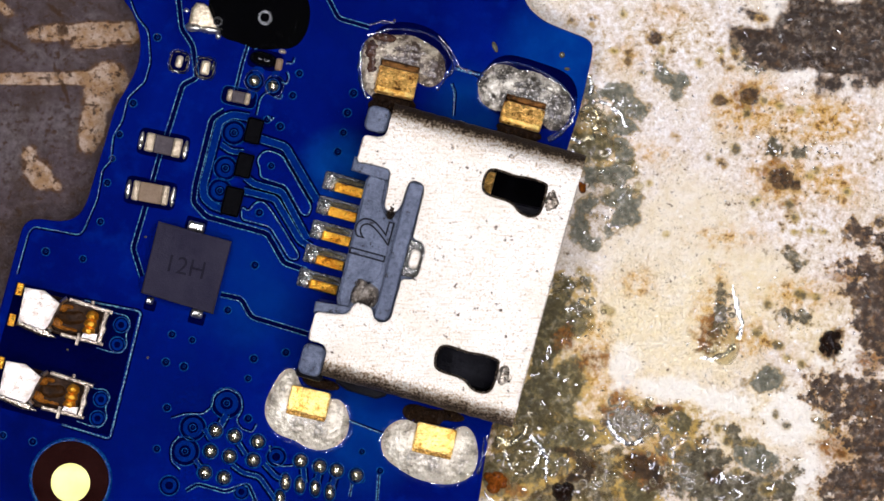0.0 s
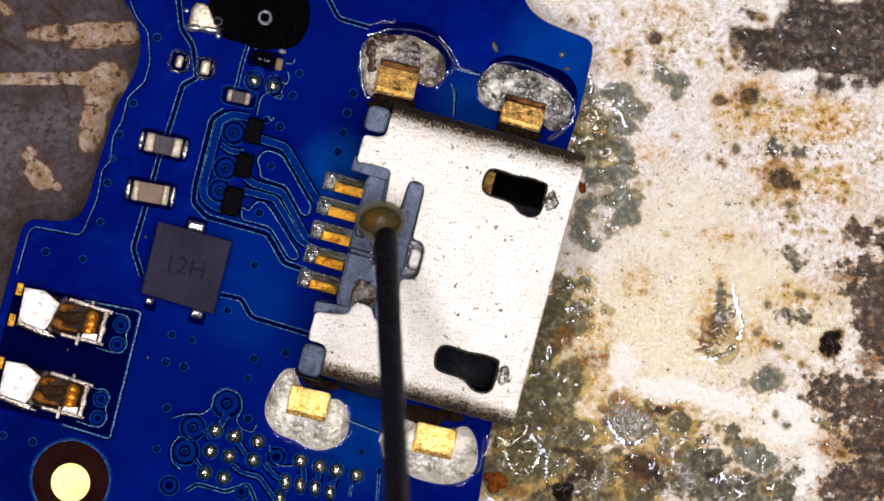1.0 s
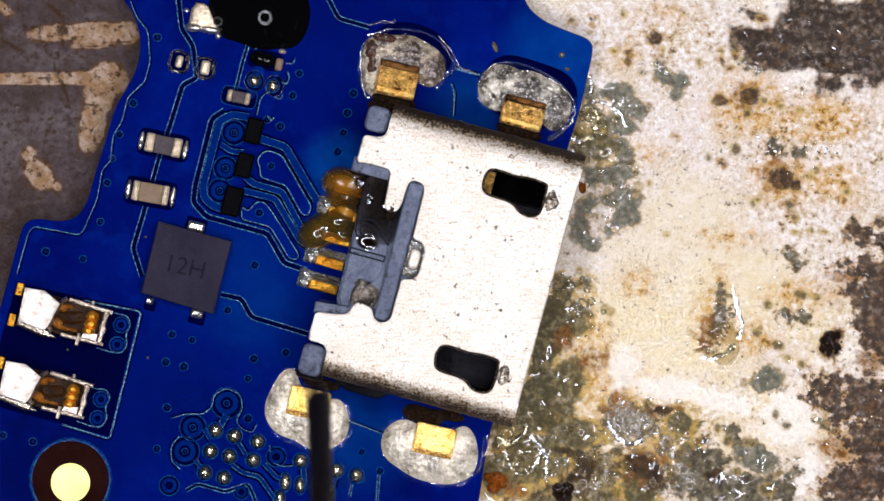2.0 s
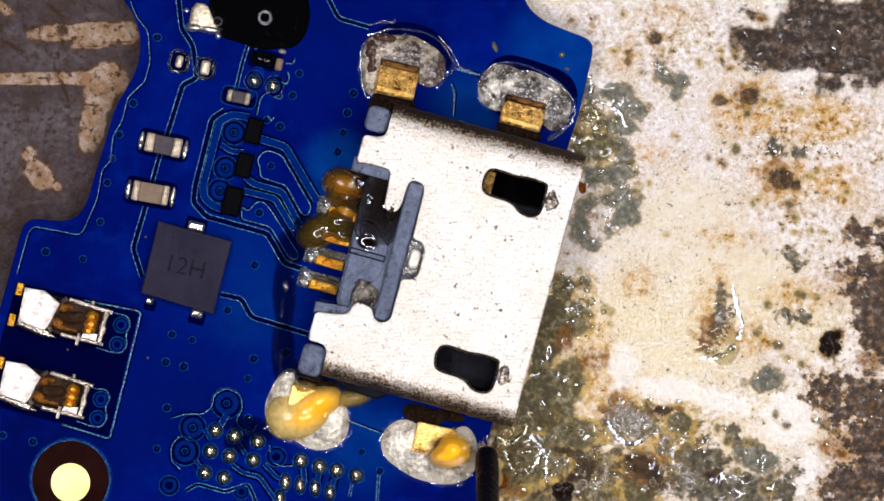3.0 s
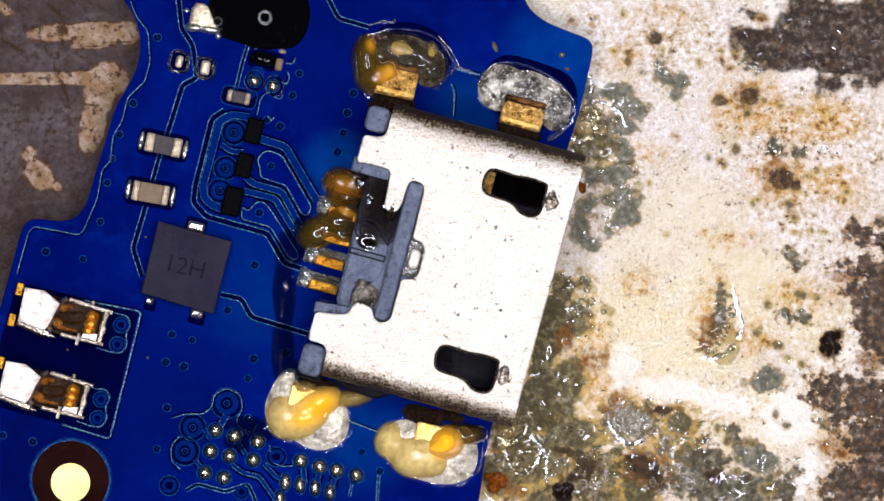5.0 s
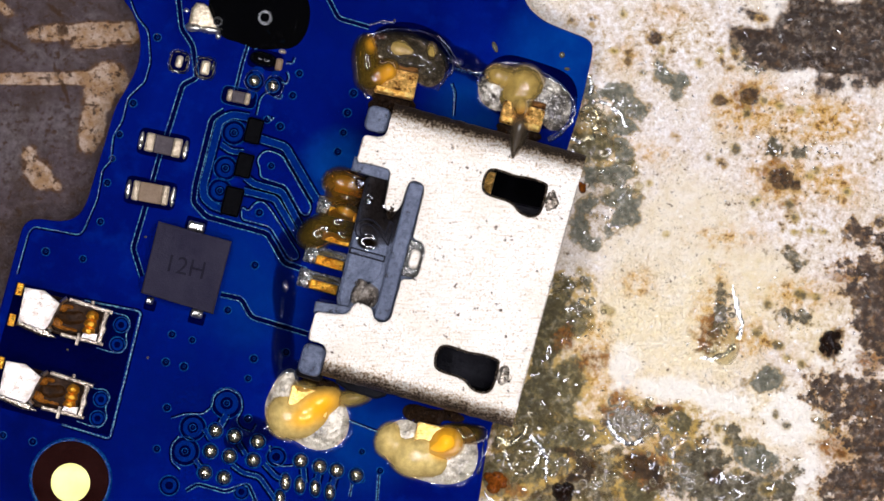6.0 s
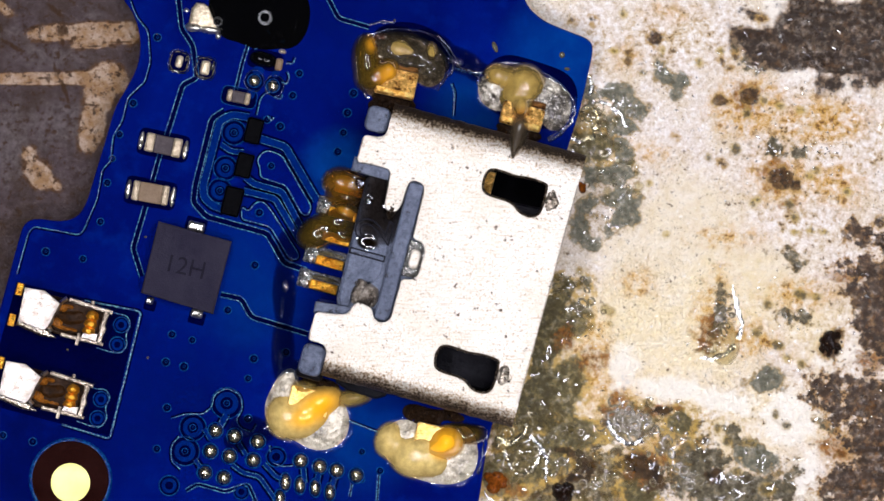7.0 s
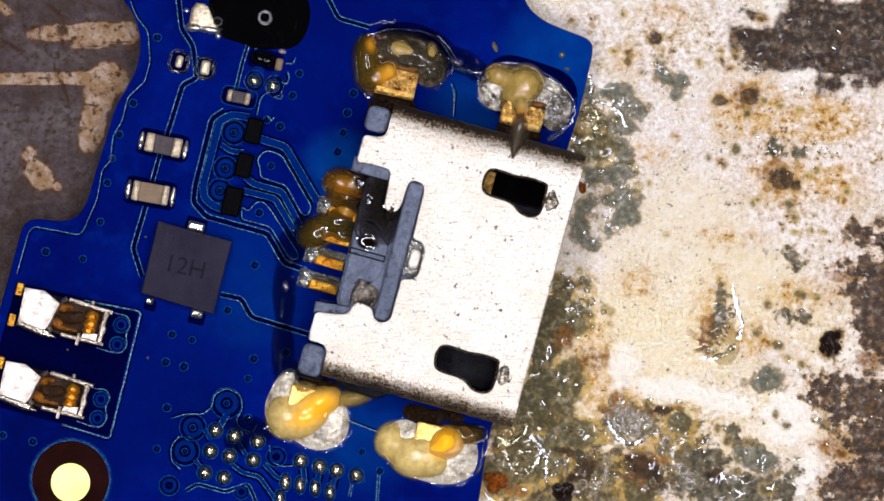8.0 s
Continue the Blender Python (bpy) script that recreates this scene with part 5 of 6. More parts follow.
# the mask's wrinkled rim round the upper joints
def rim(pts, w=1.3, h=2.8, closed=False):
    line = rounded(pts, closed, 3, 14)
    bm = sweep(bmesh.new(), line, [(-w - 2, 0, 0), (-w * .6, h * .7, 0), (-w * .2, h * .95, 0), (w * .2, h * .95, 0), (w * .6, h * .7, 0), (w + 2, 0, 0)], closed)
    for v in bm.verts:
        q = Vector((v.co.x / 11, v.co.y / 11, 4))
        v.co.z += 2.0 * noise.noise(q * 0.7) - 0.9
        v.co.x += 2.2 * noise.noise(q * 1.3)
        v.co.y += 2.2 * noise.noise(q * 1.3 + Vector((7, 0, 0)))
    part("mask_rim", bm, MASK_RIM, BOARD, "shiny wrinkled mask edge", smooth=80)


rim([(648, 172), (640, 130), (642, 85), (660, 60), (690, 50), (740, 52), (775, 66), (796, 92), (806, 120), (790, 140), (776, 160)])
rim([(655, 44), (672, 38), (700, 40)], 1.6, 2.6)
rim([(846, 150), (856, 125), (885, 108), (930, 112), (985, 138), (1012, 165), (1016, 195), (1002, 225), (970, 246)])
rim([(1022, 172), (1016, 210), (996, 238), (972, 250)], 1.6, 2.6)
rim([(640, 100), (634, 120), (640, 150), (650, 172)], 1.6, 2.6)
rim([(800, 100), (812, 120), (850, 136)], 1.6, 2.6)
rim([(858, 775), (858, 805), (848, 840)], 2, 3)

# ---- the charging connector ----
F0 = (1037.0, 287.0)
E1, E2 = (-0.2634, 0.9647), (0.9647, 0.2634)
TOP = 160.0


def ab(a, b):
    """Plan point of the shell: a along its mouth, b back from it."""
    return F0[0] + a * E1[0] - b * E2[0], F0[1] + a * E1[1] - b * E2[1]


def abs_(pts):
    return [ab(a, b) for a, b in pts]


PORT = thing("usb_connector", 790, 470, 0, "nickel-plated micro USB socket soldered to the board edge", "connector")
A0, A1 = 34.0, 452.0
shell = [(A0, 0), (A1, 0), (A1, 352), (440, 356), (434, 364), (434, 391), (381, 391), (377, 360), (371, 334), (352, 330), (345, 322), (347, 304), (352, 294),
         (360, 291), (368, 284), (370, 270), (362, 261), (350, 259), (284, 259), (282, 240), (272, 232), (226, 232), (214, 240), (212, 259),
         (122, 262), (113, 268), (111, 282), (118, 291), (160, 293), (172, 298), (178, 308), (172, 322), (104, 328), (104, 360), (107, 391),
         (56, 391), (54, 366), (48, 354), (A0, 352)]
key = [(56, 57), (60, 53), (100, 52), (114, 57), (119, 70), (116, 88), (106, 99), (101, 115), (101, 147), (96, 160), (80, 164), (64, 162), (56, 155),
       (55, 138), (58, 110), (54, 87)]
key_low = [(a + 324, b) for a, b in key]
bm = pierced([rounded(abs_(shell), True, 2, 5.0), rounded(abs_(key)), rounded(abs_(key_low))], TOP - 18, TOP, 2.0)
part("shell_top", bm, STEEL, PORT, "brushed nickel top with pits and scratches", smooth=35)
# bent sides of the shell, darkened towards the board by soot and painted shade
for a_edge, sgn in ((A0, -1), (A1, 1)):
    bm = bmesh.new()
    soot_shade = bm.verts.layers.float.new("soot_shade")
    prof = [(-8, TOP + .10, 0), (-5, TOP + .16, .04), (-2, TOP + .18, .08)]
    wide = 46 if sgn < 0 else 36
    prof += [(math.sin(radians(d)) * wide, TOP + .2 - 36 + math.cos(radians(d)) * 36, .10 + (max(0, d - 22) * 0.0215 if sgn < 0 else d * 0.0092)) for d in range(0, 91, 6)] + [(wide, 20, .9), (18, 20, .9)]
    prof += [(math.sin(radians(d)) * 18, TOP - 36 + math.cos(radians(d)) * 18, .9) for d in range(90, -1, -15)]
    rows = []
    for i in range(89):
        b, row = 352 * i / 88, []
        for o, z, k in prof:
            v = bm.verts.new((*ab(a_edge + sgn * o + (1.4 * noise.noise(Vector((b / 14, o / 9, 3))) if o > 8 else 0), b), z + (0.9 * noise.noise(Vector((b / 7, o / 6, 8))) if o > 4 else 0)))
            v[soot_shade] = k + 0.12 * min(1, k * 4) * noise.noise(Vector((b / 45, sgn * 3, 1)))
            row.append(v)
        rows.append(row)
    for r0, r1 in zip(rows, rows[1:]):
        for j in range(len(prof) - 1):
            bm.faces.new((r0[j], r0[j + 1], r1[j + 1], r1[j]))
    part("shell_side", bm, STEEL, PORT, "rounded shell edge, darkened by grit and painted shade", smooth=60)
for pts in (key, key_low):
    line = rounded(abs_(pts))
    bm = sweep(bmesh.new(), line, [(-3.2, TOP + .1, 0), (-1.4, TOP + .5, 0), (.2, TOP + .3, 0), (1.4, TOP - 2.0, 0)], True)
    part("hole_rim", bm, STEEL_SOOT, PORT, "thin burnt rim of a latch hole", smooth=70)
# thin shiny lip of the mouth and the pressed dents behind the latch holes
for a, b in ((82, 40), (402, 40)):
    part("dent", lump([(*ab(a, b), 11, 22, 15, 5.0), (*ab(a + 4, b - 10), 8, 10, 15, 3.5)], TOP - 1.6, 1.6, 3.4, 5, 2, 1.6, a), STEEL_DIRTY, PORT, "scuffed pressed dent", smooth=60)
# black floor stands in for the dark inside the shell
part("shell_floor", plate(abs_([(0, 2), (486, 2), (486, 350), (0, 350)]), 6, 20, 2), BLACK_CHIP, PORT)
part("tongue", plate(abs_([(110, 20), (376, 20), (376, 230), (110, 230)]), 60, 96, 3), PLASTIC, PORT, "dark plastic tongue")
part("latch", plate(abs_([(60, 146), (100, 146), (100, 173), (60, 173)]), 50, 96, 3), GOLD_BROWN, PORT, "gold latch spring seen in its hole")
# near-black colour paints the shade deep in the latch holes
part("inner_ledge", plate(rounded(abs_([(372, 50), (438, 50), (440, 190), (374, 190)]), True, 1), 44, 70, 4, lambda px, py: 5 * noise.noise(Vector((px / 24, py / 24, 2)))), HOLLOW, PORT, "plastic in a latch hole, its shade painted in")
part("inner_ledge", plate(rounded(abs_([(98, 40), (130, 40), (130, 120), (104, 120)]), True, 1), 60, 104, 4), HOLLOW, PORT, "plastic in a latch hole, its shade painted in")
# slate plastic insert at the back
part("insert", plate(rounded(abs_([(100, 240), (378, 240), (374, 328), (366, 360), (116, 366), (104, 328)]), True, 1), 14, TOP - 26, 3), PLASTIC, PORT, "dark slate plastic insert")
block = [(110, 331), (178, 327), (186, 296), (304, 296), (314, 336), (362, 334), (362, 357), (116, 364)]
BLOCK = part("number_block", plate(rounded(abs_(block), True, 1), 40, TOP - 22, 3), PLASTIC, PORT, "slate plastic block with moulded number")
part("insert_bar", plate(rounded(abs_([(114, 265), (114, 289), (120, 291), (360, 289), (366, 286), (366, 266), (360, 262), (120, 262)]), True, 1), 40, TOP - 6, 4), PLASTIC, PORT, "raised slate plastic bar")
part("step", plate(abs_([(96, 327), (124, 327), (123, 396), (98, 396)]), 20, TOP - 12, 3), PLASTIC, PORT)
part("step", plate(abs_([(357, 331), (382, 334), (384, 394), (364, 395)]), 20, TOP - 12, 3), PLASTIC, PORT)
part("number", letters("12", 661, 430, TOP - 21.6, 92, -74.7, 1.5), ENGRAVED, BLOCK, "moulded outline number twelve", smooth=80)
for a, b, h in ((24, 374, 46), (466, 374, 56)):
    part("locating_post", plate(rect(*ab(a, b), 42, h, 15.2, 12), 20, TOP - 24, 5), PLASTIC, PORT, "slate plastic corner post")
# near-black plates added as shade under the corner post and the shell edge
part("post_shade", plate(rect(*ab(492, 372), 50, 18, 15.2, 8), 2, 60, 6), HOLLOW, PORT, "dark plate added as shade under a corner post")
part("under_shade", plate(abs_([(486, 228), (494, 232), (503, 246), (502, 300), (494, 322), (486, 326)]), 2, 24, 4), HOLLOW, PORT, "dark plate added as shade under the shell edge")
part("lock_tab", plate(rect(*ab(246, 246), 20, 36, 15.2, 9), TOP - 40, TOP - 8, 4), STEEL, PORT, "shiny pressed lock tab")
part("lock_tab_frame", plate(abs_([(216, 228), (278, 228), (280, 262), (214, 262)]), 60, TOP - 22, 2), TIN_DARK, PORT)
part("weld_scar", lump([(*ab(328, 312), 16, 20, 15, 12), (*ab(342, 311), 17, 12, 15, 15), (*ab(318, 312), 15, 9, 15, 12), (*ab(330, 298), 8, 18, 15, 13), (*ab(330, 330), 9, 20, 15, 10), (*ab(312, 326), 12, 9, 15, 9)], TOP - 25, 1.8, 6, 6, 2, 3), SCAR, PORT, "burnt weld scar in the shell notch")
part("weld_scar", lump([(*ab(172, 308), 7, 16, 15, 7)], TOP - 6, 1.6, 4, 4, 2, 3), STEEL_SOOT, PORT, "burnt tip of a shell tongue")
for k in range(5):
    x, y = 621 - 11.4 * k, 336 + 42.9 * k
    pin = part("pin", plate(rect(x - 2, y + 1, 50, 17, 15.2, 2), 6, 15, 2.5, lambda px, py: 1.6 * noise.noise(Vector((px / 9, py / 9, 2)))), GOLD_PIN, PORT, "gold contact pin")
    part("pin_foot", plate(rect(x - 9, y - 8, 78, 33, 15.2, 4), .3, 5, 1.5), FOOT, pin, "dark fluxed land under a pin")
    part("pin_end", plate(rect(x - 33, y - 13, 20, 27, 15.2, 4), 1, 9, 3.5, lambda px, py: 4 * noise.noise(Vector((px / 6, py / 6, x)))), TIN_DARK, pin, "greyish solder foot of a pin", smooth=70)
    part("pin_end_bead", lump([(x - 34, y - 6, 6, 7, 15.2, 9), (x - 26, y - 14, 6, 4, 15.2, 7)], 4, 1.4, 2, 4, 2, 2, x), TIN, pin, "bright solder bead", smooth=60)
    part("pin_residue", lump([(x + 2, y - 13, 24, 4.5, 15.2, 5), (x - 14, y - 16, 9, 4, 15.2, 5)], 4, 1.6, 3, 5, 2, 2, x), RESIDUE, pin, "olive flux residue along a pin", smooth=60)
for x, y, w, h, d in ((703, 147, 72, 50, 13), (926, 206, 76, 42, 15), (548, 712, 72, 46, 13), (771, 778, 72, 48, 13)):
    upper = y < 444
    tab = part("fixing_tab", plate(rect(x, y, w, h, d, 4), 2, 20, 3, lambda px, py: 1.2 * noise.noise(Vector((px / 14, py / 14, 1)))), GOLD_BROWN if upper else GOLD, PORT, "browned gold fixing tab in solder" if upper else "bright worn gold fixing tab in solder")
    s = 1 if upper else -1
    bx, by = turned(0, -h / 2 - 6, d)
    if upper:
        part("tab_ledge", plate(rect(x + bx, y + by, w * 0.98, 12, d, 3), 2, 13, 3, lambda px, py: 3 * noise.noise(Vector((px / 8, py / 8, 5)))), GOLD_DARK, tab, "sooty brown step of a fixing tab")
        # a bright strip stands in for the sheen along the tab
        fx, fy = turned(0, h / 2 - 9, d)
        part("tab_sheen", plate(rect(x + fx, y + fy, w * 0.94, 9, d, 3), 14, 22.5, 2, lambda px, py: 2 * noise.noise(Vector((px / 7, py / 7, 3)))), GOLD, tab, "bright gold strip added as the sheen of a fixing tab")
    else:
        bx, by = turned(0, h / 2 + 2, d)
        part("tab_ledge", plate(rect(x + bx, y + by, w * 0.99, 9, d, 2), 2, 14, 2.5, lambda px, py: 2 * noise.noise(Vector((px / 8, py / 8, 5)))), GOLD_BROWN, tab, "browned step of a fixing tab")
    nx, ny = turned(0, s * (h / 2 + 10), d)
    if upper:
        lobes = [(x + nx, y + ny - 4, w * 0.50, 11, d, 12), (x + nx - 6, y + ny + 12, w * 0.50, 18, d, 11), (x + nx + 26, y + ny + 4, 16, 9, d, 9)]
    elif x > 700:
        lobes = [(x + nx - 26, y + ny - 6, w * 0.44, 16, d, 5), (x + nx - 44, y + ny - 14, w * 0.26, 13, d, 4), (x + nx + 18, y + ny - 8, w * 0.36, 9, d, 4)]
    else:
        lobes = [(x + nx + 14, y + ny, w * 0.46, 10, d, 10)]
    # the shell edge's shadow is put into the neck's dark brown
    part("tab_neck", lump(lobes, 1, 2.0, 5 if upper else 6, 7, 3, 3, x), NECK, tab, "sooty brown neck of a fixing tab with painted shade")

# ---- parts on the board ----
def chip():
    ob = thing("power_chip", 331, 475, 0, "flat dark grey square chip with faint marking", "chip")
    part("body", plate([(281, 392), (411, 428), (378, 557), (250, 519)], 3, 34, 3), CHIP, ob)
    part("marking", letters("12H", 328, 474, 34.2, 44, 13), CHIP_INK, ob, "faint marking")
    for x, y, w, h in ((348, 402, 30, 18), (266, 533, 13, 13), (349, 556, 21, 16)):
        part("clearance", plate(rect(x, y + (8 if y > 500 else -4), w + 8, h + 6, 15, 3), .2, 1.0, .3), MASK_LOW, ob)
        part("lead", plate(rect(x, y, w, h, 15, 4), 0, 14, 5, lambda px, py: 3 * noise.noise(Vector((px / 6, py / 6, 4)))), TIN, ob, "shiny tin lead", smooth=60)


def capacitor(x, y, w, h, deg, body, label, end=0.26, pad=True):
    ob = thing("capacitor", x, y, 0, label, "capacitor", "small board capacitors")
    part("body", plate(rect(x, y, w * (1 - 2 * end) + 2, h * 0.96, deg, 2), 2, h * 0.62, 2), body, ob)
    for s in (-1, 1):
        dx, dy = turned(s * w * (0.5 - end / 2), 0, deg)
        part("end_cap", plate(rect(x + dx, y + dy, w * end, h, deg, 4), 1, h * 0.66, 4), CAP_TIN, ob, "tinned end cap")
    if pad:
        part("pad", plate(rect(x, y, w + 26, h + 14, deg, 10), .2, 1.2, .4), MASK_LOW, ob)
        for s in (-1, 1):
            dx, dy = turned(s * (w / 2 + 7), 0, deg)
            part("fillet", lump([(x + dx, y + dy, 5, h * .52, deg, 6)], .5, 2, 2.5, 5, 2, 2, x), TIN, ob, "shiny solder fillet", smooth=60)
    return ob


chip()
capacitor(290, 257, 66, 34, 12, CERAMIC_GREY, "small grey ceramic capacitor with tinned ends")
capacitor(267, 342, 66, 36, 10, CERAMIC, "small tan ceramic capacitor with tinned ends", 0.2)
ob = capacitor(423, 172, 42, 22, 12, CERAMIC_GREY, "tiny dark ceramic capacitor with tinned ends", 0.24, False)
part("pad", plate(rect(424, 172, 62, 32, 12, 10), .2, 1.0, .3), MASK_LOW, ob)
part("pad_edge", sweep(bmesh.new(), rounded(rect(424, 172, 63, 33, 12, 10)), [(-1.2, .1, 0), (-.3, 1.3, 0), (.3, 1.3, 0), (1.2, .1, 0)], True), MASK_PAD, ob, smooth=70)
ob = thing("tiny_part", 474, 108, 0, "tiny black part with one bright end", "small component")
part("clearance", plate(rounded(rect(470, 106, 62, 36, 12, 12)), .2, 1.0, .3), MASK_LOW, ob)
part("body", lump([(464, 104, 22, 14, 12, 14), (476, 107, 16, 13, 12, 13)], 0, 2, 0, 8, 3, 3), BLACK, ob)
part("end_cap", plate(rect(495, 114, 13, 22, 12, 4), 1, 14, 4), CERAMIC, ob, "tan end cap")
part("bead", lump([(501, 91, 7, 4, 10, 5)], 0, 1.5, 0, 7, 2, 2), CAP_END, ob, smooth=60)
for x, y, w, h in ((450, 232, 30, 46), (433, 293, 30, 44), (412, 357, 34, 52)):
    ob = thing("protection_diode", x, y, 0, "tiny black rectangular diode package", "diode", "black diodes in a row")
    part("body", plate(rect(x, y, w, h, 14, 4), 0, 20, 3), BLACK_CHIP, ob)
for x, y, w, h, d in ((318, 109, 13, 22, 14), (364, 120, 17, 26, 12)):
    ob = thing("bare_pad", x, y, 0, "empty solder pad with a bright solder bump", "solder pad", "empty pads")
    part("clearance", plate(rect(x, y, 34, 38, d, 10), .2, 1.0, .3), MASK_LOW, ob)
    part("bump", plate(rect(x, y, w, h, d, 5), .5, 14, 5), CAP_END, ob, "bright solder bump")
    for k, (w0, h0) in enumerate(((31, 35), (37, 41))):
        bm = sweep(bmesh.new(), rounded(rect(x, y, w0, h0, d, 11)), [(-1.5, 0, 0), (-.4, 2.2, 0), (.4, 2.2, 0), (1.5, 0, 0)], True)
        for v in bm.verts:
            v.co.z += 2.6 * noise.noise(Vector((v.co.x / 4, v.co.y / 4, x + k))) - 0.6 - 0.5 * k
            v.co.x += 2.4 * noise.noise(Vector((v.co.x / 6, v.co.y / 6, 3)))
            v.co.y += 2.4 * noise.noise(Vector((v.co.x / 6, v.co.y / 6, 9)))
        part("rim", bm, MASK_RIM if k else RESIDUE, ob, "broken shiny rim", smooth=70)
    part("edge", lump([(x - 6, y + 17, 9, 3, d, 5), (x + 13, y - 6 + (x > 340) * 4, 2.5, 8, d + 10, 5)], 0, 1.2, 2.5, 4, 1.5, 2, x), TIN_DARK, ob, "grey solder along the pad's edge", smooth=60)
ob = thing("epoxy_drop", 462, 30, 0, "glossy black epoxy drop covering a chip", "epoxy drop")
part("body", lump([(466, 26, 60, 62, 0, 30), (508, 24, 42, 62, 0, 12), (418, 12, 48, 60, 0, 12)], 0, 3, 0, 10, 4, 2, 0, 2.0), BLACK, ob)
ob = thing("solder_blob", 358, 35, 0, "bright lumpy solder blob beside the black drop", "solder blob")
part("body", plate(rounded([(342, 3), (368, 6), (376, 26), (388, 56), (360, 56), (332, 52)], True, 1), 0, 12, 5, lambda px, py: 3 * noise.noise(Vector((px / 13, py / 13, 2)))), CAP_END, ob, "dull tin pad")
part("lower_edge", lump([(345, 48, 14, 7, 6, 7), (372, 52, 18, 6, 8, 7)], 10, 2, 1.0, 7, 2, 3), TIN, ob, "bright solder edge", smooth=60)
part("bead", lump([(387, 64, 5, 6, 0, 5)], 0, 1.5, 0, 7, 2, 2), TIN, ob, smooth=60)
part("bead", lump([(331, 18, 5, 4, 0, 5)], 0, 1.5, 0, 7, 2, 2), TIN, ob, smooth=60)
part("eyelet", sweep(bmesh.new(), oval(386, 38, 7, 7, n=16), [(-2, 8, 0), (0, 12, 0), (2, 8, 0)], True), SPLASH, ob)


def spring_contact(x, y):
    """A sprung contact: x, y is the middle of its housing."""
    ob = thing("spring_contact", x, y, 0, "bright steel spring contact with gold points", "contact", "spring contacts")
    d = 14.5

    def q(u, v):
        dx, dy = turned(u, v, d)
        return x + dx, y + dy
    part("base", plate([q(-70, -34), q(76, -30), q(76, 30), q(-70, 34)], 2, 14, 2), AMBER_DARK, ob)
    flange = plate([q(-78, 24), q(-24, 28), q(-2, 40), q(-30, 43), q(-78, 35)], 16, 34, 4)
    part("flange", flange, STEEL_DIRTY, ob, "dark mottled lower flange of the blade")
    lip = plate([q(-80, -34), q(-44, -37), q(-12, -22), q(-22, 24), q(-28, 32), q(-78, 28)], 44, 54, 3, lambda px, py: (x - px) * 0.10)
    part("blade", lip, SPRING, ob, "broad polished steel blade")
    well = [q(-22, -22), q(-4, -34), q(30, -30), q(64, -26), q(64, 26), q(30, 24), q(0, 26), q(-24, 24)]
    part("well", plate(rounded(well, True, 1), 12, 20, 2), AMBER_DARK, ob, "dark brown well of the contact")
    part("insulator", lump([(*q(-8, -15), 12, 8, 20, 9), (*q(4, -20), 12, 5, 10, 7)], 17, 1.8, 3, 7, 3, 3, x), AMBER, ob, "amber plastic in the well")
    part("insulator", lump([(*q(-10, 12), 13, 9, 14, 8), (*q(4, 19), 14, 5, 14, 6), (*q(22, 18), 12, 4, 14, 5)], 17, 1.8, 3, 7, 3, 3, x + 5), AMBER, ob, "amber plastic in the well")
    part("well_block", lump([(*q(8, 0), 20, 13, 14, 7), (*q(26, -6), 14, 12, 14, 5)], 18, 2, 2, 9, 4, 3, x), AMBER_DARK, ob, "burnt brown plastic in the well")
    for v in (-11, 3, 16):
        part("gold_point", lump([(*q(49, v - 3), 10, 8.5, 14, 10)], 24, 1.5, 0, 6, 2, 3), GOLD_PIN, ob, "gold contact point", smooth=60)
    curl = rounded([q(-2, -34), q(-12, -24), q(-14, -10), q(-21, 2), q(-18, 12), q(-24, 22), q(-14, 30)], False, 2, 12)
    part("curled_edge", sweep(bmesh.new(), curl, [(-4, 16, 0), (-3, 44, 0), (0, 48, 0), (3, 44, 0), (4, 16, 0)]), TIN, ob, "curled bright edge of the blade", smooth=60)
    part("side_rail", plate([q(2, -37), q(82, -32), q(82, -25), q(2, -29)], 4, 34, 3), SPRING_EDGE, ob)
    part("side_rail", plate([q(2, 27), q(80, 27), q(80, 33), q(2, 35)], 4, 34, 3), SPRING_EDGE, ob)
    part("end_wall", plate(rounded([q(66, -30), q(78, -28), q(74, -6), q(79, 4), q(75, 14), q(76, 30), q(66, 30), q(68, 8), q(65, 0), q(68, -10)], True, 1), 4, 38, 2), SPRING_EDGE, ob, "bright end wall")
    part("plate", plate([q(40, 18), q(66, 14), q(66, 28), q(38, 28)], 16, 30, 2), SPRING, ob)
    part("clip", plate(rect(*q(34, 32), 6, 22, d, 1), 0, 36, 1), SPRING_EDGE, ob)
    part("clip", plate(rect(*q(44, -34), 6, 14, d, 1), 0, 30, 1), SPRING_EDGE, ob)
    for v in (-28, 28):
        part("gold_corner", plate(rect(*q(-88, v), 12, 22, d, 2), 0, 20, 2), GOLD_PIN, ob, "gold corner pad")
    return ob


spring_contact(113, 562)
spring_contact(79, 692)
for x, y, w, h, d in ((878, 83, 4.5, 10, -22), (997, 97, 5, 5.5, 0), (1006, 122, 5, 3, 10), (258, 420, 3, 2, 0), (262, 634, 2, 3, 20), (700, 36, 2, 3, 10), (560, 540, 2, 2, 0), (120, 620, 2.5, 2, 0)):
    whole("dust_speck", lump([(x, y, w, h, d, 3)], 0, 1.0, 1.2, 4, 1, 1, x), x, y, 0, RESIDUE, "tiny olive speck of debris on the blue board", "speck", smooth=60)

# ---- ring lamp round the microscope lens, above the view ----
lamp = new("ring_lamp")
lamp.location = (*RING_AT, HEIGHT + 0.004)
tagged(lamp, "white ring lamp round the microscope lens", "lamp")
glow, gnt, gb = nodes_of("lamp light")
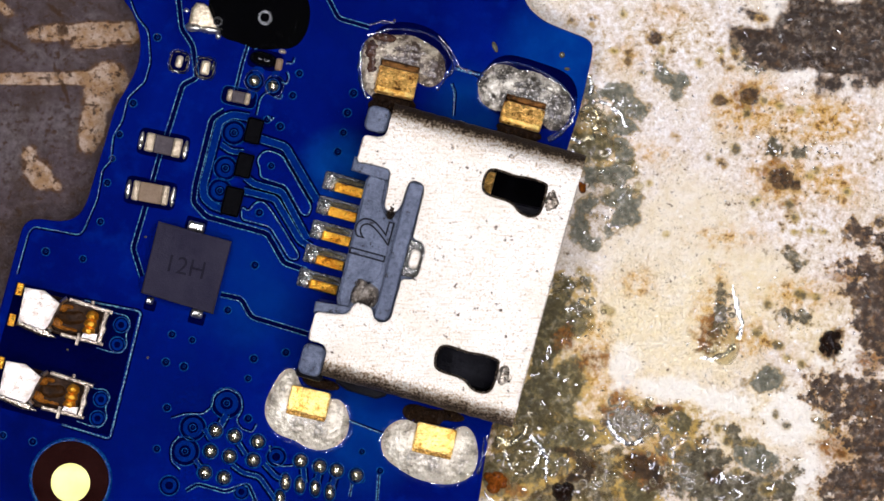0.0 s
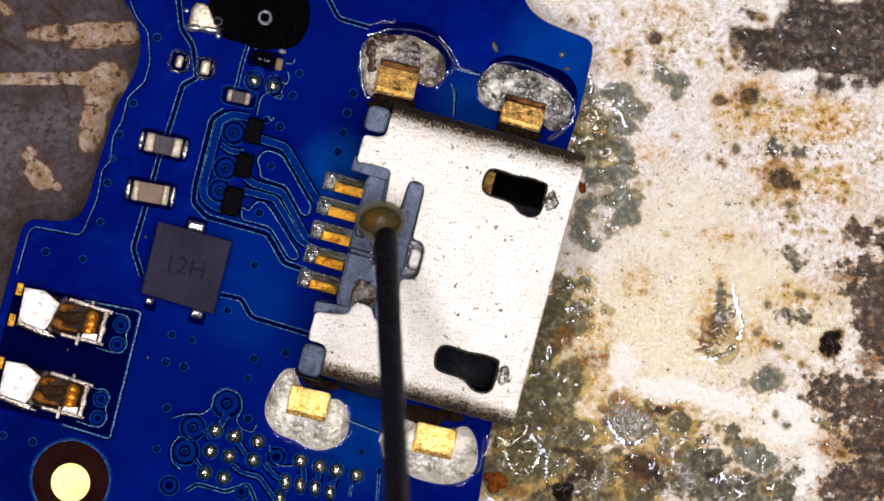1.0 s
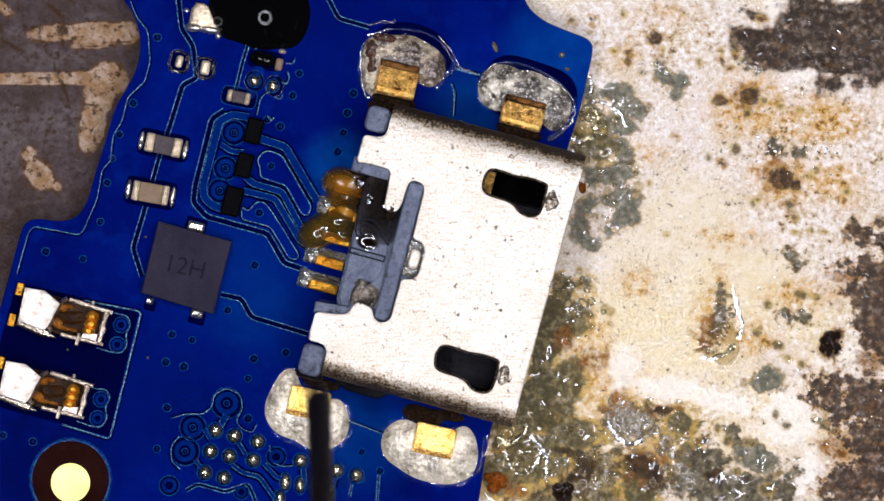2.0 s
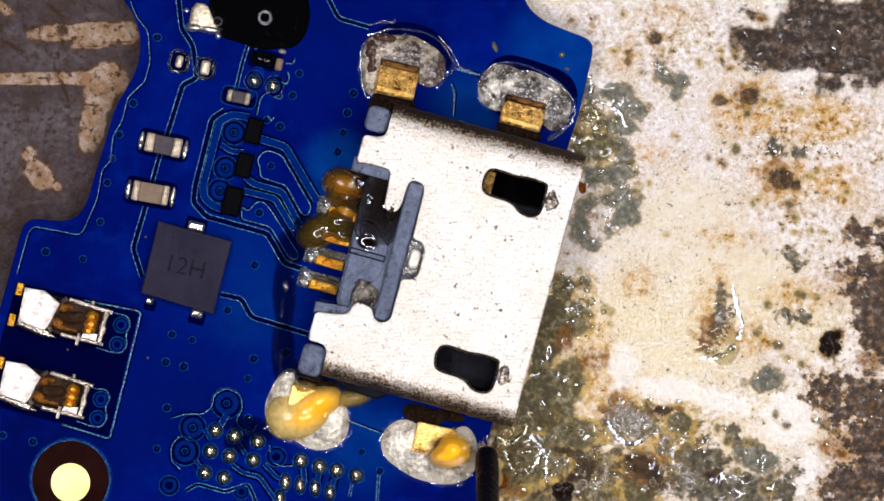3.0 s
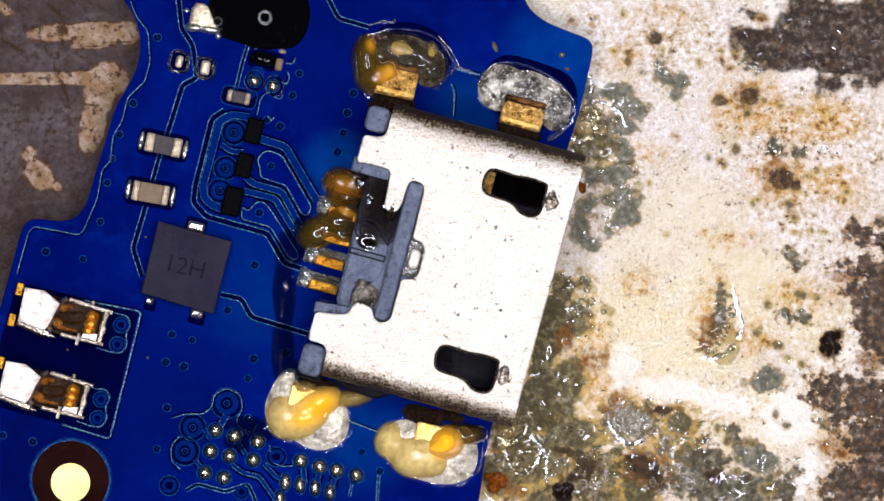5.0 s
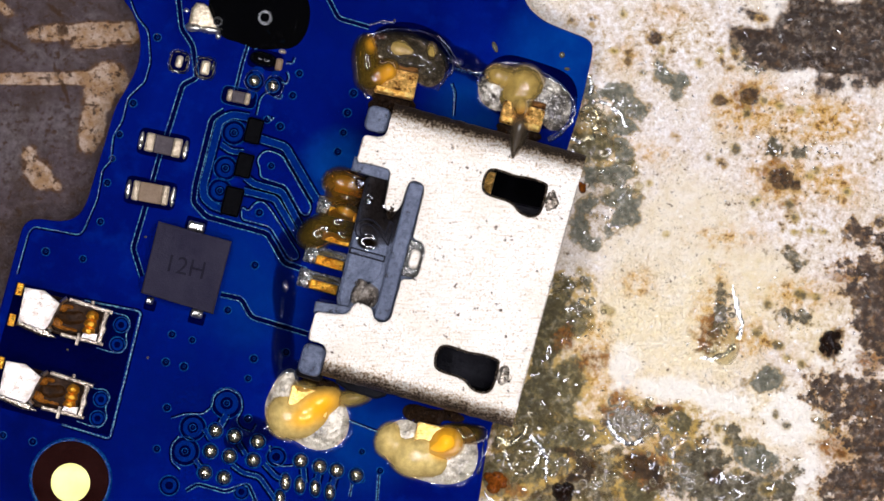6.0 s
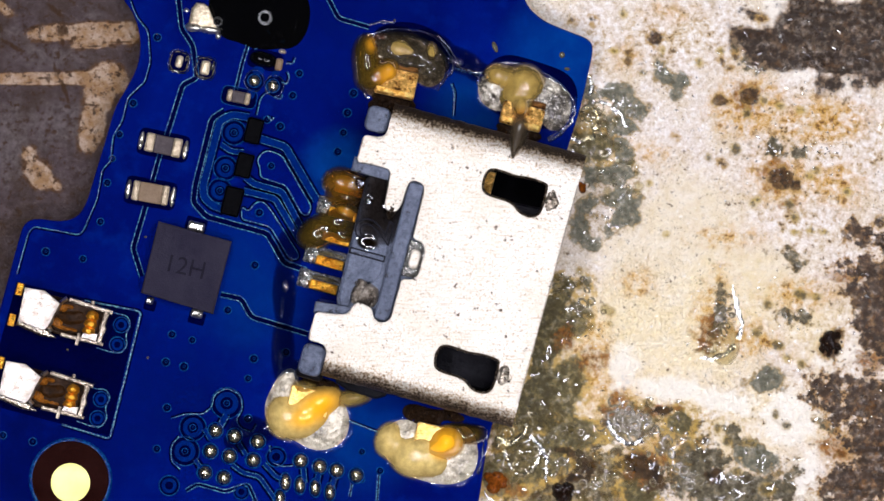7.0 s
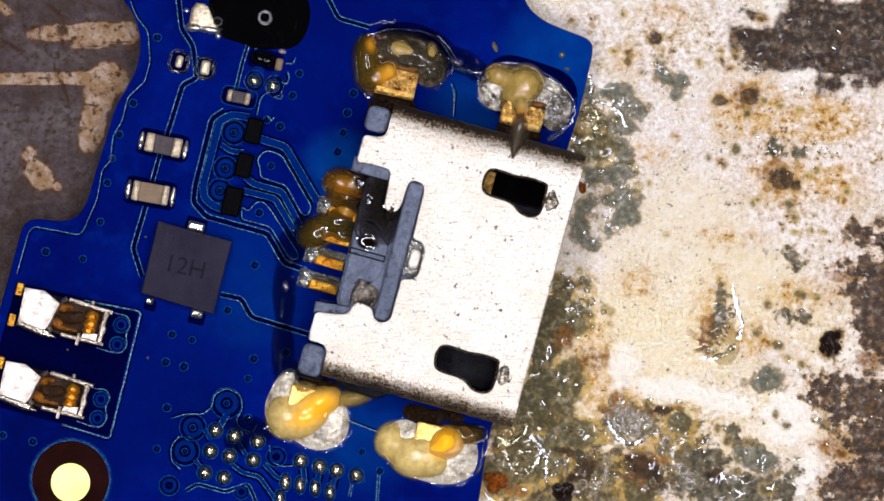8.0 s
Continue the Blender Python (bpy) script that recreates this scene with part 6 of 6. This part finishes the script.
gb.inputs["Emission Color"].default_value = (0.972, 0.968, 1.095, 1)
gb.inputs["Emission Strength"].default_value = RING_POWER


def ring_mesh(name, r0, r1, z0, z1, material):
    me = bpy.data.meshes.new(name)
    n = 72
    v, f = [], []
    for r, z in ((r0, z0), (r1, z0), (r1, z1), (r0, z1)):
        v += [(r * math.cos(math.tau * i / n), r * math.sin(math.tau * i / n), z) for i in range(n)]
    for k in range(4):
        for i in range(n):
            j, l = (i + 1) % n, (k + 1) % 4
            f.append((k * n + i, k * n + j, l * n + j, l * n + i))
    me.from_pydata(v, [], f)
    me.materials.append(material)
    ob = new(name, me)
    ob.parent = lamp
    return ob


ring_mesh("diffuser", RING_RADIUS - 0.0015, RING_RADIUS + 0.0015, 0.0, 0.001, glow)
ring_mesh("housing", 0.030, 0.052, 0.0015, 0.014, BLACK_CHIP)


def stand_part(name, x0, x1, y0, y1, z0, z1, bev, label):
    """A bevelled bar of the lamp's stand, in metres."""
    bm = bmesh.new()
    bmesh.ops.create_cube(bm, size=1.0)
    for v in bm.verts:
        v.co = (x0 if v.co.x < 0 else x1, y0 if v.co.y < 0 else y1, z0 if v.co.z < 0 else z1)
    bmesh.ops.bevel(bm, geom=bm.edges[:], offset=bev, segments=2, affect="EDGES")
    me = bpy.data.meshes.new(name)
    bm.to_mesh(me)
    bm.free()
    me.materials.append(BLACK_CHIP)
    ob = new(name, me)
    ob.parent = lamp
    ob.location = -Vector(lamp.location)
    return tagged(ob, label=label)


stand_part("arm", 0.000, 0.012, 0.043, 0.104, HEIGHT + 0.007, HEIGHT + 0.016, 0.001, "dark arm of the lamp stand")
stand_part("post", 0.000, 0.012, 0.094, 0.104, 0.003, HEIGHT + 0.008, 0.001, "dark post of the lamp stand")
stand_part("foot", -0.030, 0.042, 0.076, 0.124, MAT_Z * U - 0.00004, 0.004, 0.001, "flat dark foot on the mat")

# ---- the flux tool: a black rod in a blue handle, its tip at the origin ----
TOOL = new("flux_applicator")
tagged(TOOL, "black steel flux applicator with a blue plastic handle", "hand tool")


def tool_part(name, profile, material, label="", parent=None, wob=0.0, n=24):
    bm = lathe(profile, 0, 0, n)
    for v in bm.verts:
        if wob:
            k = 1 + wob * noise.noise(Vector((v.co.x / 12, v.co.y / 12, v.co.z / 16)))
            v.co.x *= k
            v.co.y *= k
        v.co *= U
    bmesh.ops.recalc_face_normals(bm, faces=bm.faces[:])
    me = bpy.data.meshes.new(name)
    bm.to_mesh(me)
    bm.free()
    me.materials.append(material)
    for p in me.polygons:
        p.use_smooth = True
    me.set_sharp_from_angle(angle=radians(50))
    ob = new(name, me)
    ob.parent = TOOL
    return tagged(ob, label=label)


ROD_LENGTH = 978.0
tool_part("rod", [(4, 0), (13, 2), (18, 6), (20, 14)] + [(20 + 1.0 * i / 40, 14 + (ROD_LENGTH - 14) * i / 40) for i in range(1, 41)], ROD, "black oxide rod", wob=0.10)
tool_part("handle", [(20, ROD_LENGTH - 8), (36, ROD_LENGTH - 6), (62, ROD_LENGTH + 3), (76, ROD_LENGTH + 20), (82, ROD_LENGTH + 48), (84, ROD_LENGTH + 120),
                     (88, ROD_LENGTH + 260), (98, ROD_LENGTH + 700), (110, ROD_LENGTH + 2400), (104, ROD_LENGTH + 2430), (40, ROD_LENGTH + 2440)], HANDLE, "blue plastic handle")

# ---- flux dabs, each a piece that the tool carries in and leaves ----
def dab(lobes, z, material, label, rough=0.7, melt=5.0, step=2.2, hearts=(), bulge=2.0):
    bm = lump(lobes, z, step, rough, 22, melt, 2.5, lobes[0][0], bulge)
    heart = bm.verts.layers.float.new("heart")
    for v in bm.verts:
        for x, y, rx, ry, deg in hearts:
            dx, dy = turned(v.co.x - x, v.co.y - y, -deg)
            v[heart] = max(v[heart], math.exp(-(math.hypot(dx / rx, dy / ry) ** 2.5)))
    return whole("flux_dab", bm, lobes[0][0], lobes[0][1], z, material, label, "flux", "flux dabs on the connector", smooth=80)


DAB_PIN = dab([(604, 322, 34, 28, 0, 20), (632, 332, 30, 26, 0, 19), (612, 352, 36, 18, 0, 12)], 4, FLUX_ORANGE, "orange-brown flux drop over the upper pins", hearts=[(616, 326, 20, 15, 0)])
DAB_BLOCK = dab([(672, 340, 38, 62, 12, 0.9), (690, 386, 32, 50, 12, 0.8), (660, 392, 32, 46, 12, 0.8), (637, 323, 9, 9, 0, 1.9), (656, 354, 10, 8, 0, 1.9), (652, 428, 20, 15, 12, 2.4), (686, 366, 10, 7, 10, 1.7), (692, 340, 10, 16, 12, 1.5)],
                TOP - 21.9, FLUX_DARK, "dark wet flux over the plastic block", 0.05, 0.25, 1.6)
DAB_MID = dab([(600, 392, 40, 32, -12, 20), (564, 412, 40, 30, -30, 16), (616, 370, 26, 16, 10, 15), (610, 420, 28, 18, 12, 15)], 4, FLUX_OLIVE, "olive-brown flux drop over the middle pins", hearts=[(616, 376, 18, 6, 25), (602, 430, 16, 5, 10)])
def film(lobes, drops, label):
    """A thin wet sheet of flux, with droplets standing on it."""
    ob = dab(lobes, 0.05, FILM, label, 0.05, 0.4, 1.6, bulge=5.0)
    for x, y, rx, ry, deg, h in drops:
        part("droplet", lump([(x, y, rx, ry, deg, h)], 2.2, 1.2, 0.05, 9, 0.4, 1.5, x, 2.0), FILM_DROP, ob, "clear shiny droplet", smooth=80)
    return ob


FILM_LEFT = film([(516, 440, 30, 42, 15, 2.4), (545, 420, 32, 36, 0, 2.4), (504, 520, 22, 70, 0, 2.4), (502, 620, 22, 70, 0, 2.4), (522, 662, 30, 26, 0, 2.4), (536, 400, 20, 26, 0, 2.4)],
                 [(513, 455, 8, 13, 12, 2.0), (506, 508, 5, 9, 10, 1.3), (500, 545, 3, 16, 4, 0.9), (497, 640, 3, 18, 2, 0.9), (512, 660, 8, 4, 0, 1.2)], "clear wet flux film beside the connector")
DAB_LOW = dab([(504, 738, 34, 42, 0, 25), (540, 738, 54, 40, -28, 31), (566, 712, 46, 30, -18, 32)], 2, FLUX_MILK, "milky yellow flux dab with an amber heart on a tab", hearts=[(568, 720, 46, 30, -25), (544, 738, 32, 20, -20)])
DAB_LOW_BEAD = dab([(622, 706, 40, 17, -8, 14)], 4, FLUX_PALE, "greyish flux bead beside the lower fixing tab")
DAB_LOW_TOP = dab([(540, 687, 26, 13, 5, 9)], 14, FLUX_PALE, "pale flux bead on the lower fixing tab")
FILM_LOW = film([(444, 764, 46, 28, 10, 2.4), (420, 785, 26, 18, 20, 2.4)], [(473, 760, 13, 10, -10, 2.4), (438, 768, 9, 6, 10, 1.6), (456, 771, 7, 6, 0, 1.5)], "clear wet flux film on the board")
DAB_EDGE = dab([(792, 784, 34, 32, -8, 34), (776, 796, 30, 20, 10, 28)], 8, FLUX_MILK, "amber flux drop over the outer fixing tab", hearts=[(790, 784, 50, 46, 0)])
DAB_EDGE_LOW = dab([(830, 772, 34, 20, -10, 14), (812, 760, 24, 12, 0, 12)], 2, FLUX_OLIVE, "olive-brown flux drop beside the outer fixing tab")
DAB_PALE = dab([(690, 780, 27, 34, 20, 19), (730, 810, 46, 38, 25, 27), (764, 818, 36, 30, 10, 26), (752, 792, 30, 20, 13, 30)], 2, FLUX_MILK, "milky yellow flux dab over a solder joint", hearts=[(784, 800, 18, 14, 0)])
DAB_TOP = dab([(650, 102, 28, 44, 0, 22), (664, 136, 38, 34, 0, 25), (688, 124, 28, 28, 30, 28)], 2, FLUX_OLIVE, "olive-brown flux dab over the upper fixing tab", hearts=[(690, 132, 22, 17, -35), (660, 76, 10, 14, 0)])
DAB_TOP_PALE = dab([(706, 86, 32, 24, 10, 19), (726, 92, 22, 16, 20, 15), (765, 94, 14, 22, 0, 14)], 2, FLUX_PALE, "cloudy flux dab on the upper solder joint")
FILM_TOP = film([(715, 62, 50, 16, 10, 2.4), (765, 78, 46, 24, 20, 2.4), (812, 106, 54, 24, 22, 2.4), (850, 128, 30, 20, 20, 2.4)],
                [(734, 70, 8, 10, -30, 2.0), (753, 76, 7, 6, 30, 1.6), (768, 88, 9, 7, 10, 1.8), (781, 97, 5, 4, 20, 1.2), (793, 102, 7, 5, 20, 1.5), (811, 109, 10, 6, 15, 1.7), (830, 120, 6, 4, 25, 1.2), (848, 127, 10, 6, 15, 1.7)],
                "clear wet flux film between the joints")
DAB_TOP_WET = dab([(722, 98, 52, 41, 15, 16), (764, 118, 32, 40, -10, 15), (690, 84, 34, 28, 0, 15)], 1, FLUX_SMOKE, "smoky clear flux over the upper solder joint", 0.5, 6.0)
DAB_LAST = dab([(884, 134, 27, 24, 20, 17), (930, 150, 40, 40, 0, 25), (910, 170, 30, 30, 0, 18), (924, 190, 24, 30, 8, 32)], 2, FLUX_PALE, "cloudy yellow flux dab on the upper fixing tab", hearts=[(926, 212, 24, 20, 0)])
TAIL_LAST = dab([(922, 224, 15, 24, 4, 5), (918, 244, 11, 26, 8, 4.5), (911, 268, 5, 26, 12, 3.6)], TOP - 4, FLUX_TAIL, "thin drawn-out tail of sooty flux")

BEAD = dab([(618, 330, 43, 36, 0, 27)], -11, FLUX_FRESH, "round olive bead of fresh flux from the tool tip", 0.8, hearts=[(604, 326, 10, 12, 20)])

# ---- what moves ----
# tip (x, y, z) and a point (x, y) where the rod passes further up, on the plan
TOOL_ROWS = [
    (0.0, 1290, 1500, 1700, 1330, 2100), (0.3, 1200, 1150, 1700, 1240, 1750), (0.4, 1035, 800, 2400, 1070, 1440, 1.4), (0.5, 764, 545, 3000, 780, 900, 1.4),
    (0.6, 568, 440, 1250, 584, 888), (0.7, 580, 425, 950, 607, 888), (0.8, 604, 424, 640, 632, 888), (0.9, 640, 418, 400, 678, 888),
    (1.0, 684, 412, 220, 704, 888), (1.1, 668, 400, 175, 684, 888), (1.2, 624, 385, 165, 648, 888), (1.3, 614, 388, 130, 628, 888),
    (1.4, 608, 396, 90, 622, 888), (1.5, 604, 418, 70, 613, 888), (1.6, 566, 410, 60, 592, 888), (1.7, 560, 412, 60, 574, 888),
    (1.95, 540, 560, 200, 560, 1100), (2.2, 700, 1000, 300, 720, 1600), (2.45, 600, 760, 120, 620, 1300), (2.65, 545, 740, 50, 565, 1300),
    (2.8, 576, 785, 160, 590, 1300), (2.9, 700, 860, 220, 715, 1400), (3.0, 864, 800, 60, 872, 1300), (3.1, 842, 806, 110, 850, 1300),
    (3.2, 714, 810, 130, 722, 1300), (3.3, 705, 798, 80, 712, 1300), (3.4, 724, 812, 60, 730, 1300), (3.5, 765, 900, 260, 775, 1450),
    (3.6, 668, 590, 900, 698, 888), (3.7, 828, 250, 800, 872, 888), (3.8, 866, 122, 520, 948, 835, 0.8), (3.9, 748, 135, 330, 852, 815, 0.85),
    (4.0, 742, 66, 130, 842, 745, 0.85), (4.1, 728, 54, 90, 830, 735), (4.2, 716, 58, 80, 826, 705), (4.3, 682, 110, 110, 802, 740),
    (4.4, 702, 100, 110, 810, 730), (4.5, 742, 66, 110, 834, 706), (4.6, 792, 92, 120, 900, 740), (4.7, 822, 100, 140, 930, 760),
    (4.8, 860, 330, 300, 975, 1000), (4.95, 1000, 1150, 420, 1100, 1750), (5.05, 980, 800, 420, 1080, 1440), (5.2, 925, 140, 100, 1040, 800), (5.32, 915, 190, 130, 1030, 850),
    (5.42, 912, 285, 230, 1020, 950), (5.55, 980, 760, 420, 1080, 1400), (5.7, 1100, 1300, 420, 1200, 1900), (8.0, 1100, 1300, 420, 1200, 1900)]


def tool_pose(x, y, z, hx, hy, rise=1.0):
    a = P(x, y, z)
    reach = math.hypot(hx - x, hy - y)
    axis = (P(hx, hy, z + rise * reach) - a).normalized()
    return Matrix.Translation(a) @ axis.to_track_quat("Z", "Y").to_matrix().to_4x4()


def tip_at(t):
    for a, b in zip(TOOL_ROWS, TOOL_ROWS[1:]):
        if a[0] <= t <= b[0]:
            k = (t - a[0]) / (b[0] - a[0])
            return P(*[a[i] + k * (b[i] - a[i]) for i in (1, 2, 3)])
    return P(*TOOL_ROWS[-1][1:4])


def carried_in(ob, start, grab, drop, settle=0.1, ride=(0, -22), coats=0.0):
    """Clings to the rod's tip on the way in, until the time coats, is then pushed flat, left at its place, and stays."""
    home = Vector(ob.location)
    dish = P(1290, 1500, 420)
    rows = [(0.0, Matrix.Translation(dish))]
    times = sorted({start} | {r[0] for r in TOOL_ROWS if grab <= r[0] <= drop})
    flat = Vector((ride[0] * U, -ride[1] * U, -6 * U))
    for t in times:
        if t > 0:
            if t == start and start < grab:
                m = Matrix.Translation(dish)
            elif t <= coats:
                m = Matrix.Translation(tip_at(t) + Vector((-9 * U, -16 * U, -22 * U))) @ Matrix.Rotation(radians(80), 4, "Y")
            else:
                m = Matrix.Translation(tip_at(t) + flat)
            rows.append((t, m))
    rows += [(drop + settle, Matrix.Translation(home)), (8.0, Matrix.Translation(home))]
    walk(ob, rows)


def flows_in(ob, start, end, dx, dy, dz=-14):
    """Creeps out from under the connector and then lies still."""
    home = Vector(ob.location)
    away = home + Vector((dx * U, -dy * U, dz * U))
    walk(ob, [(0.0, Matrix.Translation(away)), (start, Matrix.Translation(away)), (end, Matrix.Translation(home)), (8.0, Matrix.Translation(home))])


def motions():
    walk(TOOL, [(t, tool_pose(*r)) for t, *r in TOOL_ROWS])
    carried_in(BEAD, 0.0, 0.3, 1.2, 0.1, (-9, -20))
    carried_in(DAB_PIN, 0.0, 0.3, 1.2, 0.1, (-22, -26), 1.15)
    carried_in(DAB_MID, 0.0, 0.3, 1.5, 0.1, (2, -26), 1.45)
    flows_in(DAB_BLOCK, 1.05, 1.35, 12, 0, -165)
    for ob in (DAB_LOW, DAB_LOW_BEAD, DAB_LOW_TOP):
        carried_in(ob, 2.1, 2.2, 2.65, 0.1, (0, -22), 2.5)
    flows_in(FILM_LEFT, 1.7, 2.6, 90, 0)
    flows_in(FILM_LOW, 2.4, 2.8, 90, -20)
    carried_in(DAB_EDGE, 2.7, 2.9, 3.0, 0.2, (-60, 0))
    carried_in(DAB_EDGE_LOW, 2.7, 2.9, 3.0, 0.2, (-60, 0))
    carried_in(DAB_PALE, 2.7, 2.9, 3.2, 0.1, (-70, -20), 3.15)
    carried_in(DAB_TOP, 3.45, 3.6, 4.1, 0.1, (-60, 30), 4.05)
    carried_in(DAB_TOP_PALE, 3.45, 3.6, 4.3, 0.15, (0, -22), 4.25)
    flows_in(DAB_TOP_WET, 4.1, 4.5, 0, 36, -24)
    flows_in(FILM_TOP, 4.4, 5.2, 0, 60, -20)
    carried_in(DAB_LAST, 4.9, 4.95, 5.2, 0.1, (0, -22), 5.1)
    carried_in(TAIL_LAST, 4.9, 4.95, 5.32, 0.1, (0, -22), 5.1)


motions()
